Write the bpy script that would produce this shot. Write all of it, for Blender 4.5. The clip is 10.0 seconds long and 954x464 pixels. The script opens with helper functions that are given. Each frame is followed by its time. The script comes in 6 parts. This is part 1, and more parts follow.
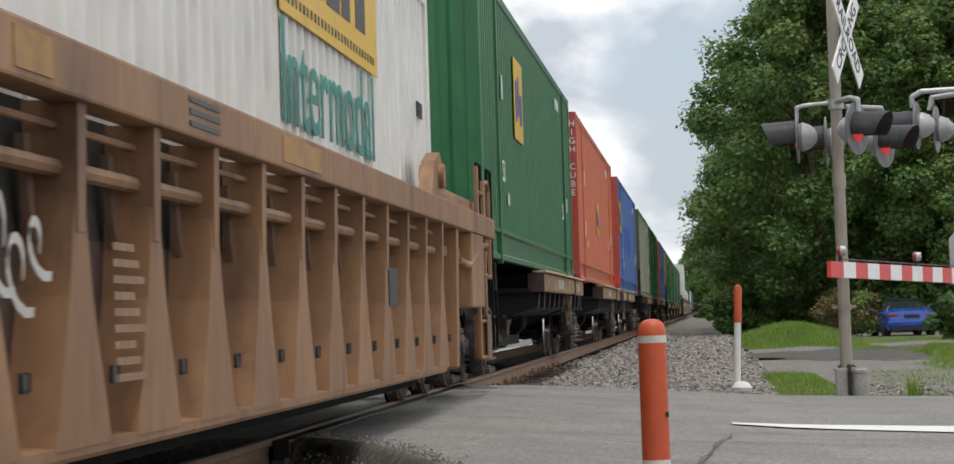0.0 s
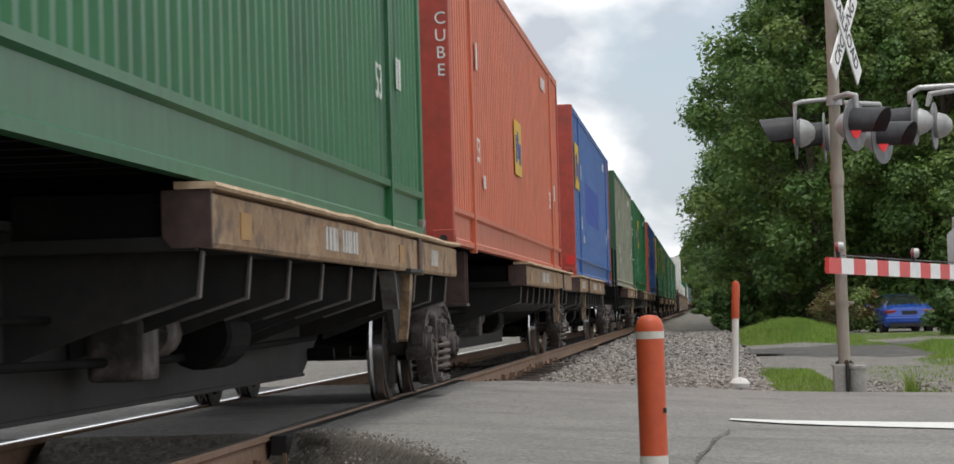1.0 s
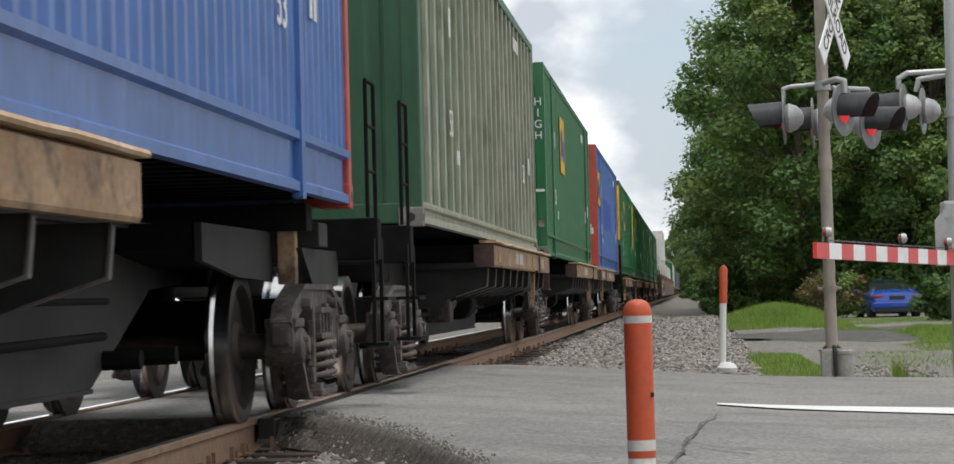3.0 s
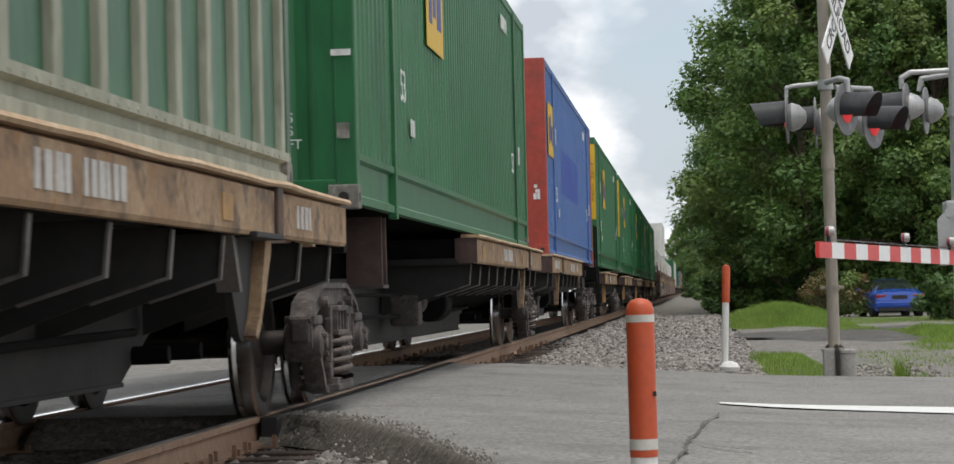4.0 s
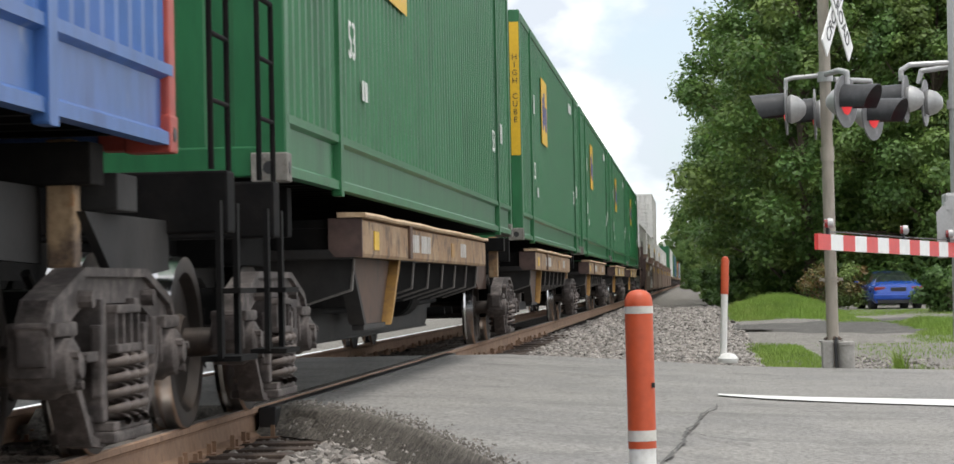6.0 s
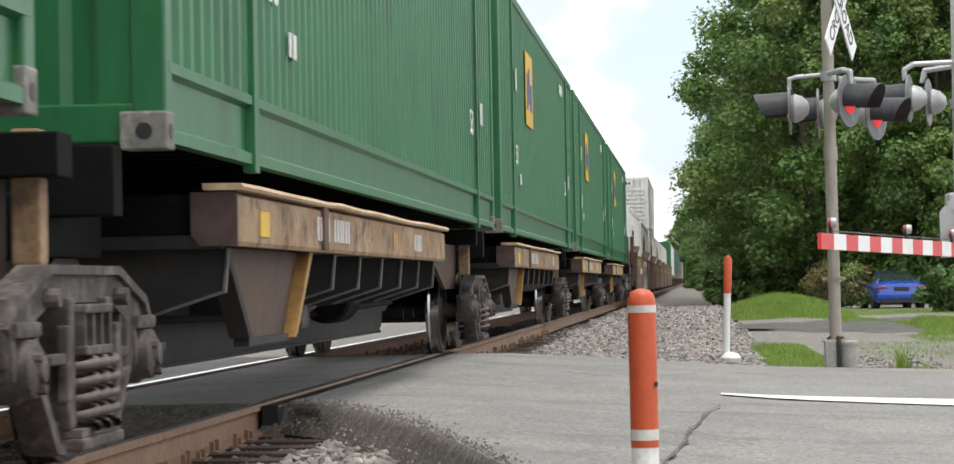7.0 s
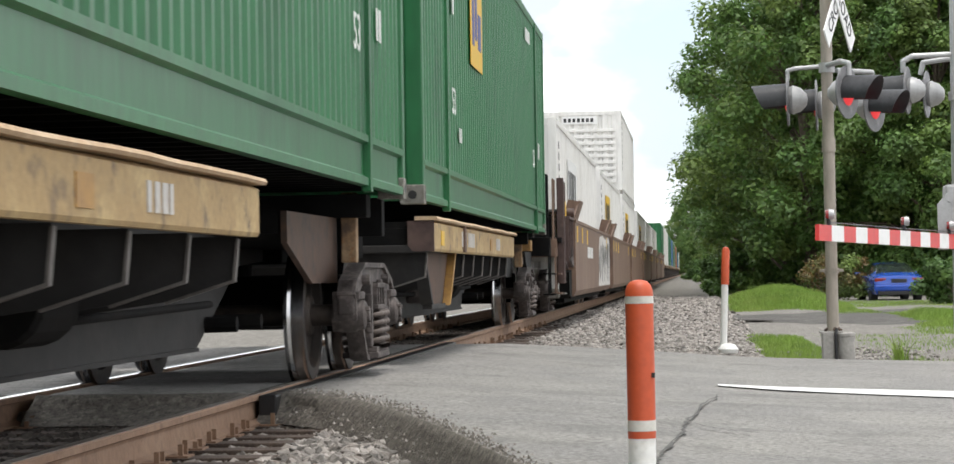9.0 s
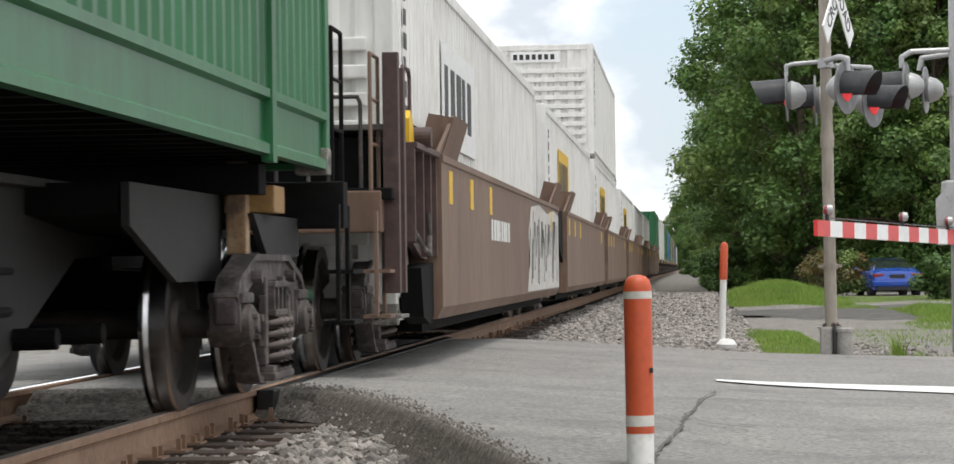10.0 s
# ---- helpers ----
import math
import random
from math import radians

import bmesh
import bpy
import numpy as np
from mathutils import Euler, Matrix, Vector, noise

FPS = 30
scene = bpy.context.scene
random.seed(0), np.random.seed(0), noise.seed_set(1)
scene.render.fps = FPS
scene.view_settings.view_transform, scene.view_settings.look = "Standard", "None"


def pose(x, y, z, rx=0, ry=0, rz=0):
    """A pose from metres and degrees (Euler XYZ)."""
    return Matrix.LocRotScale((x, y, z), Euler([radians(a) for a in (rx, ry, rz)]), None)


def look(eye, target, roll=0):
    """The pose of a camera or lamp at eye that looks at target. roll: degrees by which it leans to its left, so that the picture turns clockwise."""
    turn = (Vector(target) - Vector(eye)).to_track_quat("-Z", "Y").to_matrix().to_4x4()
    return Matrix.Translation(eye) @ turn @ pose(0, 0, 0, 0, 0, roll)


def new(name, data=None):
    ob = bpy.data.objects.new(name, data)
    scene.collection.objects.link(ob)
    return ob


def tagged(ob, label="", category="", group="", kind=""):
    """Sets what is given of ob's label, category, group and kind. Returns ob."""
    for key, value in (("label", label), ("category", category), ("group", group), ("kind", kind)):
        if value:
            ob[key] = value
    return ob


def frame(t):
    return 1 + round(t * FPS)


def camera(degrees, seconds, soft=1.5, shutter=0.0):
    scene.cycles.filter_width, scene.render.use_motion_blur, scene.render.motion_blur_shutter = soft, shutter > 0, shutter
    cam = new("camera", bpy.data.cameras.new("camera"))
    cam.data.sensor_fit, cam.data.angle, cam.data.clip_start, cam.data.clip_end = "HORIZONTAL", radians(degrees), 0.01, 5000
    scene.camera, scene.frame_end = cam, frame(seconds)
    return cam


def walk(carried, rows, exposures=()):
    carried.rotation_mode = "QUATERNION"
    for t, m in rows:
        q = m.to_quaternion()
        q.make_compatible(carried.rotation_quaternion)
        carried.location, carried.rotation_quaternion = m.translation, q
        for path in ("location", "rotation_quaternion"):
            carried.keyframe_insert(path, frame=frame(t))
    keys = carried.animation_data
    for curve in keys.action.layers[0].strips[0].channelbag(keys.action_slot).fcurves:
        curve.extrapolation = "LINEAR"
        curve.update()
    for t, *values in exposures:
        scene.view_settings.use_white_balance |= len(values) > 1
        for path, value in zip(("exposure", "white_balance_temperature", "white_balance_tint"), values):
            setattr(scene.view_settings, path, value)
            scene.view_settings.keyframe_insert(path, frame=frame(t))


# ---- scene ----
FOV = 2 * math.degrees(math.atan(784 / 3980))
cam = camera(FOV, 10.0, soft=1.5, shutter=0.07)
walk(cam, [
    (0.0, pose(0, 0, 0.70, 92.010, 1.701, 5.348)),
    (0.5, pose(0, 0, 0.70, 91.892, 1.663, 5.309)),
    (1.0, pose(0, 0, 0.70, 91.906, 1.623, 5.298)),
    (1.5, pose(0, 0, 0.70, 91.807, 1.582, 5.239)),
    (2.0, pose(0, 0, 0.70, 91.705, 1.539, 5.111)),
    (2.5, pose(0, 0, 0.70, 91.543, 1.495, 5.039)),
    (4.0, pose(0, 0, 0.70, 91.489, 1.358, 5.072)),
    (4.5, pose(0, 0, 0.70, 91.419, 1.311, 5.163)),
    (5.0, pose(0, 0, 0.70, 91.403, 1.263, 5.196)),
    (5.5, pose(0, 0, 0.70, 91.327, 1.214, 5.055)),
    (7.0, pose(0, 0, 0.70, 91.245, 1.068, 5.114)),
    (7.5, pose(0, 0, 0.70, 91.215, 1.019, 5.118)),
    (8.0, pose(0, 0, 0.70, 91.100, 0.970, 5.100)),
    (8.5, pose(0, 0, 0.70, 91.094, 0.922, 5.101)),
    (9.0, pose(0, 0, 0.70, 91.017, 0.874, 5.058)),
    (9.5, pose(0, 0, 0.70, 90.955, 0.826, 5.056)),
    (10.0, pose(0, 0, 0.70, 90.895, 0.780, 5.021)),
], exposures=[(0.0, -0.08), (0.6, -0.17), (1.0, -0.06), (2.5, 0.03), (3.8, -0.04), (4.5, 0.10), (5.5, 0.30), (7.5, 0.57), (9.2, 0.57), (10.0, 0.32)])

# ---------------------------------------------------------------- light
world = bpy.data.worlds.new("world")
scene.world = world
world.use_nodes = True


def build_world():
    nt = world.node_tree
    nt.nodes.clear()
    N, L = nt.nodes.new, nt.links.new
    out = N("ShaderNodeOutputWorld")
    bg = N("ShaderNodeBackground")
    sky = N("ShaderNodeTexSky")
    sky.sky_type = 'NISHITA'
    sky.sun_disc = False
    sky.sun_elevation, sky.sun_rotation = radians(77), radians(130)
    sky.air_density, sky.dust_density = 1.0, 1.5
    gain = N("ShaderNodeVectorMath")
    gain.operation = 'SCALE'
    gain.inputs[3].default_value = SKY
    L(sky.outputs[0], gain.inputs[0])
    co = N("ShaderNodeTexCoord")
    mp = N("ShaderNodeMapping")
    mp.inputs["Scale"].default_value = (1.0, 1.0, 1.7)
    mp.inputs["Location"].default_value = CLOUD_AT
    L(co.outputs["Generated"], mp.inputs[0])
    n1 = N("ShaderNodeTexNoise")
    n1.inputs["Scale"].default_value, n1.inputs["Detail"].default_value, n1.inputs["Roughness"].default_value = 5.0, 7, 0.55
    n1.inputs["Distortion"].default_value = 0.3
    L(mp.outputs[0], n1.inputs[0])
    cover = N("ShaderNodeValToRGB")
    cover.color_ramp.elements[0].position, cover.color_ramp.elements[1].position = 0.34, 0.44
    L(n1.outputs[0], cover.inputs[0])
    n2 = N("ShaderNodeTexNoise")
    n2.inputs["Scale"].default_value, n2.inputs["Detail"].default_value = 8.0, 6
    L(mp.outputs[0], n2.inputs[0])
    tone = N("ShaderNodeValToRGB")
    a, b = tone.color_ramp.elements
    a.position, a.color = 0.42, (0.62, 0.67, 0.74, 1)
    b.position, b.color = 0.54, (1.35, 1.35, 1.35, 1)
    L(n2.outputs[0], tone.inputs[0])
    mix = N("ShaderNodeMix")
    mix.data_type = 'RGBA'
    L(cover.outputs[0], mix.inputs["Factor"])
    pale = N("ShaderNodeMix")
    pale.data_type = 'RGBA'
    pale.inputs["Factor"].default_value = 0.6
    pale.inputs[7].default_value = (0.66, 0.75, 0.84, 1)
    L(gain.outputs[0], pale.inputs[6])
    L(pale.outputs[2], mix.inputs[6])
    L(tone.outputs[0], mix.inputs[7])
    L(mix.outputs[2], bg.inputs[0])
    bg.inputs[1].default_value = 1.0
    L(bg.outputs[0], out.inputs[0])


SKY = 0.13
CLOUD_AT = (0.3, 0.1, 0.0)
build_world()
sun = new("sun", bpy.data.lights.new("sun", 'SUN'))
sun.data.energy, sun.data.angle, sun.data.color = 1.7, radians(16), (1.0, 0.96, 0.9)
sun.matrix_world = look((6, -5, 36), (0, 0, 0))

# ---------------------------------------------------------------- materials
def material(name, base, rough=0.6, metal=0.0, spots=(), scale=3.0, amount=0.25, bump=0.0, bump_scale=60.0,
             fine=40.0, stretch=(1, 1, 1), coat=0.0, random_tint=0.0, trans=0.0):
    """A painted or natural surface: base colour, large blotches towards each of spots, fine grain and relief."""
    m = bpy.data.materials.new(name)
    m.use_nodes = True
    nt = m.node_tree
    N, L = nt.nodes.new, nt.links.new
    b = nt.nodes["Principled BSDF"]
    b.inputs["Roughness"].default_value, b.inputs["Metallic"].default_value = rough, metal
    b.inputs["Coat Weight"].default_value = coat
    co = N("ShaderNodeTexCoord")
    mp = N("ShaderNodeMapping")
    mp.inputs["Scale"].default_value = stretch
    L(co.outputs["Object"], mp.inputs[0])
    col = None

    def mixed(prev, target, fac, kind='MIX'):
        x = N("ShaderNodeMix")
        x.data_type, x.blend_type = 'RGBA', kind
        L(fac, x.inputs["Factor"])
        if prev is None:
            x.inputs[6].default_value = (*base, 1)
        else:
            L(prev, x.inputs[6])
        x.inputs[7].default_value = (*target, 1)
        return x.outputs[2]

    for i, (spot, lo, hi) in enumerate(spots):
        n = N("ShaderNodeTexNoise")
        n.inputs["Scale"].default_value, n.inputs["Detail"].default_value = scale * (1 + 0.9 * i), 6
        n.inputs["Roughness"].default_value = 0.65
        off = N("ShaderNodeMapping")
        off.inputs["Location"].default_value = (7.3 * i, 3.1 * i, 1.7 * i)
        L(mp.outputs[0], off.inputs[0])
        L(off.outputs[0], n.inputs[0])
        r = N("ShaderNodeMapRange")
        r.inputs[1].default_value, r.inputs[2].default_value = lo, hi
        L(n.outputs[0], r.inputs[0])
        col = mixed(col, spot, r.outputs[0])
    g = N("ShaderNodeTexNoise")
    g.inputs["Scale"].default_value, g.inputs["Detail"].default_value = fine, 4
    L(mp.outputs[0], g.inputs[0])
    gr = N("ShaderNodeMapRange")
    gr.inputs[1].default_value, gr.inputs[2].default_value = 0.35, 0.7
    gr.inputs[3].default_value, gr.inputs[4].default_value = 0.0, amount
    L(g.outputs[0], gr.inputs[0])
    col = mixed(col, tuple(c * 0.45 for c in base), gr.outputs[0])
    if random_tint:
        info = N("ShaderNodeObjectInfo")
        geo = N("ShaderNodeNewGeometry")
        add = N("ShaderNodeMath")
        add.operation = 'ADD'
        L(info.outputs["Random"], add.inputs[0])
        L(geo.outputs["Random Per Island"], add.inputs[1])
        fr = N("ShaderNodeMath")
        fr.operation = 'FRACT'
        L(add.outputs[0], fr.inputs[0])
        v = N("ShaderNodeMapRange")
        v.inputs[3].default_value, v.inputs[4].default_value = 1 - random_tint, 1 + random_tint
        L(fr.outputs[0], v.inputs[0])
        sc = N("ShaderNodeVectorMath")
        sc.operation = 'SCALE'
        L(col, sc.inputs[0])
        L(v.outputs[0], sc.inputs[3])
        col = sc.outputs[0]
    L(col, b.inputs["Base Color"])
    if bump:
        bn = N("ShaderNodeTexNoise")
        bn.inputs["Scale"].default_value, bn.inputs["Detail"].default_value = bump_scale, 5
        L(mp.outputs[0], bn.inputs[0])
        bp = N("ShaderNodeBump")
        bp.inputs["Strength"].default_value, bp.inputs["Distance"].default_value = 0.6, bump
        L(bn.outputs[0], bp.inputs["Height"])
        L(bp.outputs[0], b.inputs["Normal"])
    if trans:
        out = nt.nodes["Material Output"]
        tr = N("ShaderNodeBsdfTranslucent")
        L(col, tr.inputs[0])
        ms = N("ShaderNodeMixShader")
        ms.inputs[0].default_value = trans
        L(b.outputs[0], ms.inputs[1])
        L(tr.outputs[0], ms.inputs[2])
        L(ms.outputs[0], out.inputs[0])
    return m


def paint(name, c, fade=0.12, dirt=0.45):
    return material(name, c, 0.42, 0.0,
                    [(tuple(x * (1 - fade) + fade * 0.55 for x in c), 0.45, 0.75),
                     (tuple(x * 0.5 for x in c), 0.58, 0.80)],
                    1.1, dirt, 0.002, 25, 9.0, (1, 1, 0.25))


GREEN = material("green_paint", (0.018, 0.142, 0.048), 0.40, 0.0, [((0.030, 0.152, 0.060), 0.45, 0.72), ((0.009, 0.080, 0.028), 0.52, 0.72), ((0.18, 0.30, 0.20), 0.71, 0.75)],
                 1.0, 0.45, 0.003, 18, 9.0, (1, 1, 0.25))
OCHRE = material("faded_ochre_decal", (0.40, 0.22, 0.06), 0.6, 0, [((0.27, 0.15, 0.06), 0.45, 0.65)], 9, 0.3)
FAINT = material("faint_stencil", (0.27, 0.155, 0.088), 0.7, 0, [((0.33, 0.215, 0.135), 0.45, 0.6)], 14, 0.3)
ORANGE = paint("orange_paint", (0.60, 0.145, 0.068), 0.05)
REDEND = material("red_paint_worn", (0.42, 0.06, 0.04), 0.5, 0,
                  [((0.25, 0.05, 0.035), 0.5, 0.7), ((0.5, 0.42, 0.4), 0.68, 0.76)], 2.2, 0.4, 0.002, 30, 12)
BLUE = material("blue_paint", (0.050, 0.140, 0.385), 0.42, 0.0, [((0.09, 0.17, 0.43), 0.45, 0.75), ((0.018, 0.055, 0.20), 0.58, 0.80), ((0.27, 0.32, 0.45), 0.655, 0.72)],
                1.1, 0.45, 0.002, 25, 9.0, (1, 1, 0.4))
BLUERUST = material("blue_paint_rusted", (0.07, 0.14, 0.35), 0.55, 0,
                    [((0.070, 0.050, 0.045), 0.54, 0.64), ((0.18, 0.17, 0.17), 0.58, 0.70)], 1.3, 0.4, 0.002, 30, 12, (2, 2, 0.16))
OLDGREEN = material("aged_green_sheet", (0.055, 0.155, 0.085), 0.55, 0, [((0.11, 0.21, 0.14), 0.45, 0.7), ((0.03, 0.08, 0.045), 0.5, 0.72)], 1.6, 0.4, 0.002, 25, 10, (1, 1, 0.3))
PALERIB = material("chalky_pale_paint", (0.30, 0.31, 0.235), 0.7, 0, [((0.40, 0.40, 0.32), 0.45, 0.65), ((0.16, 0.17, 0.12), 0.55, 0.75)], 3, 0.4, 0.002, 30, 14, (1, 1, 0.3))
CASTING = material("worn_corner_casting", (0.20, 0.19, 0.165), 0.7, 0.1, [((0.38, 0.36, 0.32), 0.5, 0.62), ((0.09, 0.07, 0.055), 0.5, 0.68)], 6, 0.4, 0.003, 30, 20)
OLIVE = paint("olive_paint", (0.175, 0.205, 0.125), 0.16)
DGREEN = paint("dark_green_paint", (0.025, 0.09, 0.042), 0.08)
WHITE = material("white_container", (0.74, 0.73, 0.70), 0.45, 0, [((0.55, 0.53, 0.48), 0.52, 0.8)], 1.2, 0.3, 0.001, 25, 9, (1, 1, 0.3))
WELL = material("brown_well_paint", (0.265, 0.135, 0.062), 0.6, 0,
                [((0.40, 0.225, 0.108), 0.47, 0.66), ((0.105, 0.052, 0.030), 0.52, 0.68)], 0.9, 0.4, 0.002, 30, 11, (1, 1, 0.35))
WELL2 = material("dark_brown_well_paint", (0.165, 0.098, 0.066), 0.62, 0,
                 [((0.23, 0.15, 0.105), 0.45, 0.7), ((0.10, 0.06, 0.045), 0.56, 0.78)], 0.8, 0.4, 0.002, 30, 11, (1, 1, 0.35))
PAN = material("tan_weathered_steel", (0.31, 0.19, 0.10), 0.75, 0.0,
               [((0.42, 0.29, 0.17), 0.46, 0.60), ((0.095, 0.065, 0.048), 0.50, 0.64), ((0.33, 0.15, 0.05), 0.60, 0.70)], 2.6, 0.5, 0.003, 60, 30)
PANY = material("faded_yellow_steel", (0.40, 0.27, 0.12), 0.7, 0.0,
                [((0.50, 0.36, 0.17), 0.46, 0.62), ((0.14, 0.10, 0.065), 0.54, 0.66)], 2.6, 0.4, 0.003, 60, 30)
PANTOP = material("worn_timber_edge", (0.48, 0.33, 0.20), 0.75, 0, [((0.62, 0.48, 0.33), 0.45, 0.7)], 4, 0.4, 0.004, 40, 20)
# Grimy black steel, taken darker still to hold the shade under the train.
BLACK = material("grimy_shaded_steel", (0.008, 0.0078, 0.0078), 0.85, 0.0,
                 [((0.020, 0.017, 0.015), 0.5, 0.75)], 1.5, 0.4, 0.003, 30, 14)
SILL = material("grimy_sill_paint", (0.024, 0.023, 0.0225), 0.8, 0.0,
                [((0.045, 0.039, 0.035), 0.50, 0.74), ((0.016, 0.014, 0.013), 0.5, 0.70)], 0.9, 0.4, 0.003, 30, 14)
EDGE = material("rubbed_steel_edge", (0.16, 0.145, 0.135), 0.6, 0.2, [((0.07, 0.06, 0.055), 0.5, 0.65)], 6, 0.3)
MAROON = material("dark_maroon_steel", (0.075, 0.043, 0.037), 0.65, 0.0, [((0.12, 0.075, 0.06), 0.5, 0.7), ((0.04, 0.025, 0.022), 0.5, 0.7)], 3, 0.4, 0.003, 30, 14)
RUSTSILL = material("rust_stained_sill", (0.085, 0.046, 0.029), 0.7, 0.0, [((0.11, 0.055, 0.03), 0.48, 0.68), ((0.03, 0.025, 0.022), 0.5, 0.7)], 2.0, 0.4, 0.003, 30, 14)
CAST = material("dusty_cast_steel", (0.070, 0.058, 0.054), 0.75, 0.2,
                [((0.21, 0.178, 0.165), 0.48, 0.66), ((0.030, 0.025, 0.023), 0.5, 0.75)], 5, 0.4, 0.005, 60, 25)
SPRING = material("dusty_spring_steel", (0.16, 0.13, 0.115), 0.6, 0.4, [((0.08, 0.065, 0.06), 0.5, 0.7)], 8, 0.4, 0, 60, 25)
WHEEL = material("dark_wheel_steel", (0.05, 0.042, 0.038), 0.6, 0.5, [((0.10, 0.075, 0.06), 0.5, 0.75)], 4, 0.4, 0.002, 60, 25)
TREAD = material("polished_tread", (0.62, 0.62, 0.63), 0.20, 1.0, [((0.5, 0.48, 0.46), 0.5, 0.7)], 5, 0.15, 0, 60, 25)
RAILSIDE = material("rusty_rail", (0.27, 0.165, 0.105), 0.8, 0.0,
                    [((0.34, 0.22, 0.145), 0.45, 0.7), ((0.15, 0.085, 0.055), 0.55, 0.75)], 2.5, 0.4, 0.004, 50, 20)
RAILTOP = material("polished_rail_head", (0.75, 0.75, 0.76), 0.10, 1.0, [((0.5, 0.47, 0.44), 0.55, 0.7)], 3, 0.15, 0, 60, 25)
RAILDULL = material("dull_rail_head", (0.38, 0.33, 0.29), 0.38, 0.8, [((0.25, 0.19, 0.15), 0.5, 0.7)], 3, 0.2, 0, 60, 25)
TIE = material("oily_timber", (0.065, 0.045, 0.034), 0.9, 0, [((0.11, 0.08, 0.06), 0.5, 0.7)], 4, 0.5, 0.02, 25, 30, (3, 0.6, 3))
ASPHALT = material("worn_asphalt", (0.265, 0.255, 0.244), 0.9, 0,
                   [((0.33, 0.315, 0.29), 0.42, 0.60), ((0.185, 0.178, 0.168), 0.52, 0.70), ((0.37, 0.355, 0.33), 0.60, 0.70)], 0.8, 1.0, 0.03, 60, 38)
PATCH = material("dark_asphalt", (0.10, 0.096, 0.09), 0.9, 0, [((0.16, 0.15, 0.135), 0.5, 0.7)], 2.5, 0.5, 0.015, 45, 60)
LINE = material("road_marking_paint", (0.72, 0.72, 0.70), 0.7, 0, [((0.45, 0.44, 0.42), 0.6, 0.72)], 6, 0.3, 0.003, 60, 60)
STONE = material("ballast_stone", (0.235, 0.215, 0.195), 0.9, 0, [((0.33, 0.305, 0.285), 0.5, 0.7), ((0.12, 0.10, 0.085), 0.5, 0.7)],
                 3, 0.3, 0.01, 40, 30, random_tint=0.6)
# Bed and stones between the rails: oil stain plus the train's shade in the colour.
BED = material("oily_shaded_bed", (0.032, 0.028, 0.024), 0.95, 0, [((0.055, 0.048, 0.042), 0.48, 0.62), ((0.025, 0.022, 0.018), 0.5, 0.66)], 9, 0.7, 0.05, 20, 25)
DARKSTONE = material("oily_shaded_stone", (0.050, 0.043, 0.037), 0.85, 0, [((0.09, 0.078, 0.068), 0.5, 0.7)], 4, 0.3, 0.01, 40, 30, random_tint=0.5)
DRIVE = material("dark_drive_gravel", (0.080, 0.075, 0.068), 0.95, 0, [((0.14, 0.13, 0.118), 0.5, 0.66), ((0.06, 0.055, 0.048), 0.5, 0.66)], 2.2, 0.7, 0.04, 20, 26)
TIMBER = material("weathered_timber", (0.24, 0.165, 0.10), 0.85, 0, [((0.14, 0.10, 0.07), 0.5, 0.68)], 5, 0.4, 0.006, 30, 30, (1, 0.3, 1))
GROUND = material("gravel_ground", (0.175, 0.166, 0.145), 0.95, 0,
                  [((0.32, 0.30, 0.275), 0.42, 0.55), ((0.10, 0.09, 0.075), 0.5, 0.62), ((0.17, 0.15, 0.115), 0.5, 0.7)], 9, 0.85, 0.08, 14, 22)
SOIL = material("grassy_soil", (0.095, 0.11, 0.045), 0.95, 0,
                [((0.16, 0.14, 0.10), 0.5, 0.65), ((0.06, 0.085, 0.03), 0.45, 0.7)], 0.8, 0.5, 0.03, 15, 18)
GRASS = material("grass_blades", (0.19, 0.31, 0.045), 0.7, 0, [((0.27, 0.35, 0.08), 0.45, 0.7), ((0.11, 0.19, 0.03), 0.5, 0.68)], 0.5, 0.3, 0, 60, 9, random_tint=0.3, trans=0.3)
LEAF = material("leaf_green", (0.092, 0.180, 0.036), 0.55, 0,
                [((0.17, 0.255, 0.060), 0.45, 0.60), ((0.055, 0.115, 0.032), 0.5, 0.7)], 0.45, 0.2, 0, 60, 9, random_tint=0.28, trans=0.34)
LEAFY = material("leaf_yellow_green", (0.15, 0.22, 0.045), 0.55, 0, [((0.09, 0.14, 0.03), 0.45, 0.65)], 0.6, 0.2, 0, 60, 9, random_tint=0.3, trans=0.3)
LEAFRED = material("leaf_rusty", (0.16, 0.10, 0.03), 0.55, 0, [((0.09, 0.12, 0.03), 0.45, 0.6)], 1.2, 0.2, 0, 60, 9, random_tint=0.3, trans=0.3)
BARK = material("bark", (0.10, 0.075, 0.055), 0.9, 0, [((0.16, 0.13, 0.10), 0.5, 0.7)], 6, 0.5, 0.02, 20, 30, (1, 1, 0.3))
ORANGEPLASTIC = material("orange_plastic", (0.54, 0.085, 0.027), 0.5, 0, [((0.46, 0.08, 0.03), 0.5, 0.75)], 7, 0.25, 0.001, 40, 30)
WHITEPLASTIC = material("white_plastic", (0.78, 0.77, 0.74), 0.45, 0, [((0.62, 0.60, 0.55), 0.55, 0.75)], 8, 0.2, 0.001, 40, 30)
BAND = material("reflective_band", (0.62, 0.60, 0.55), 0.4, 0, [((0.45, 0.43, 0.38), 0.5, 0.7)], 9, 0.2, 0, 40, 40)
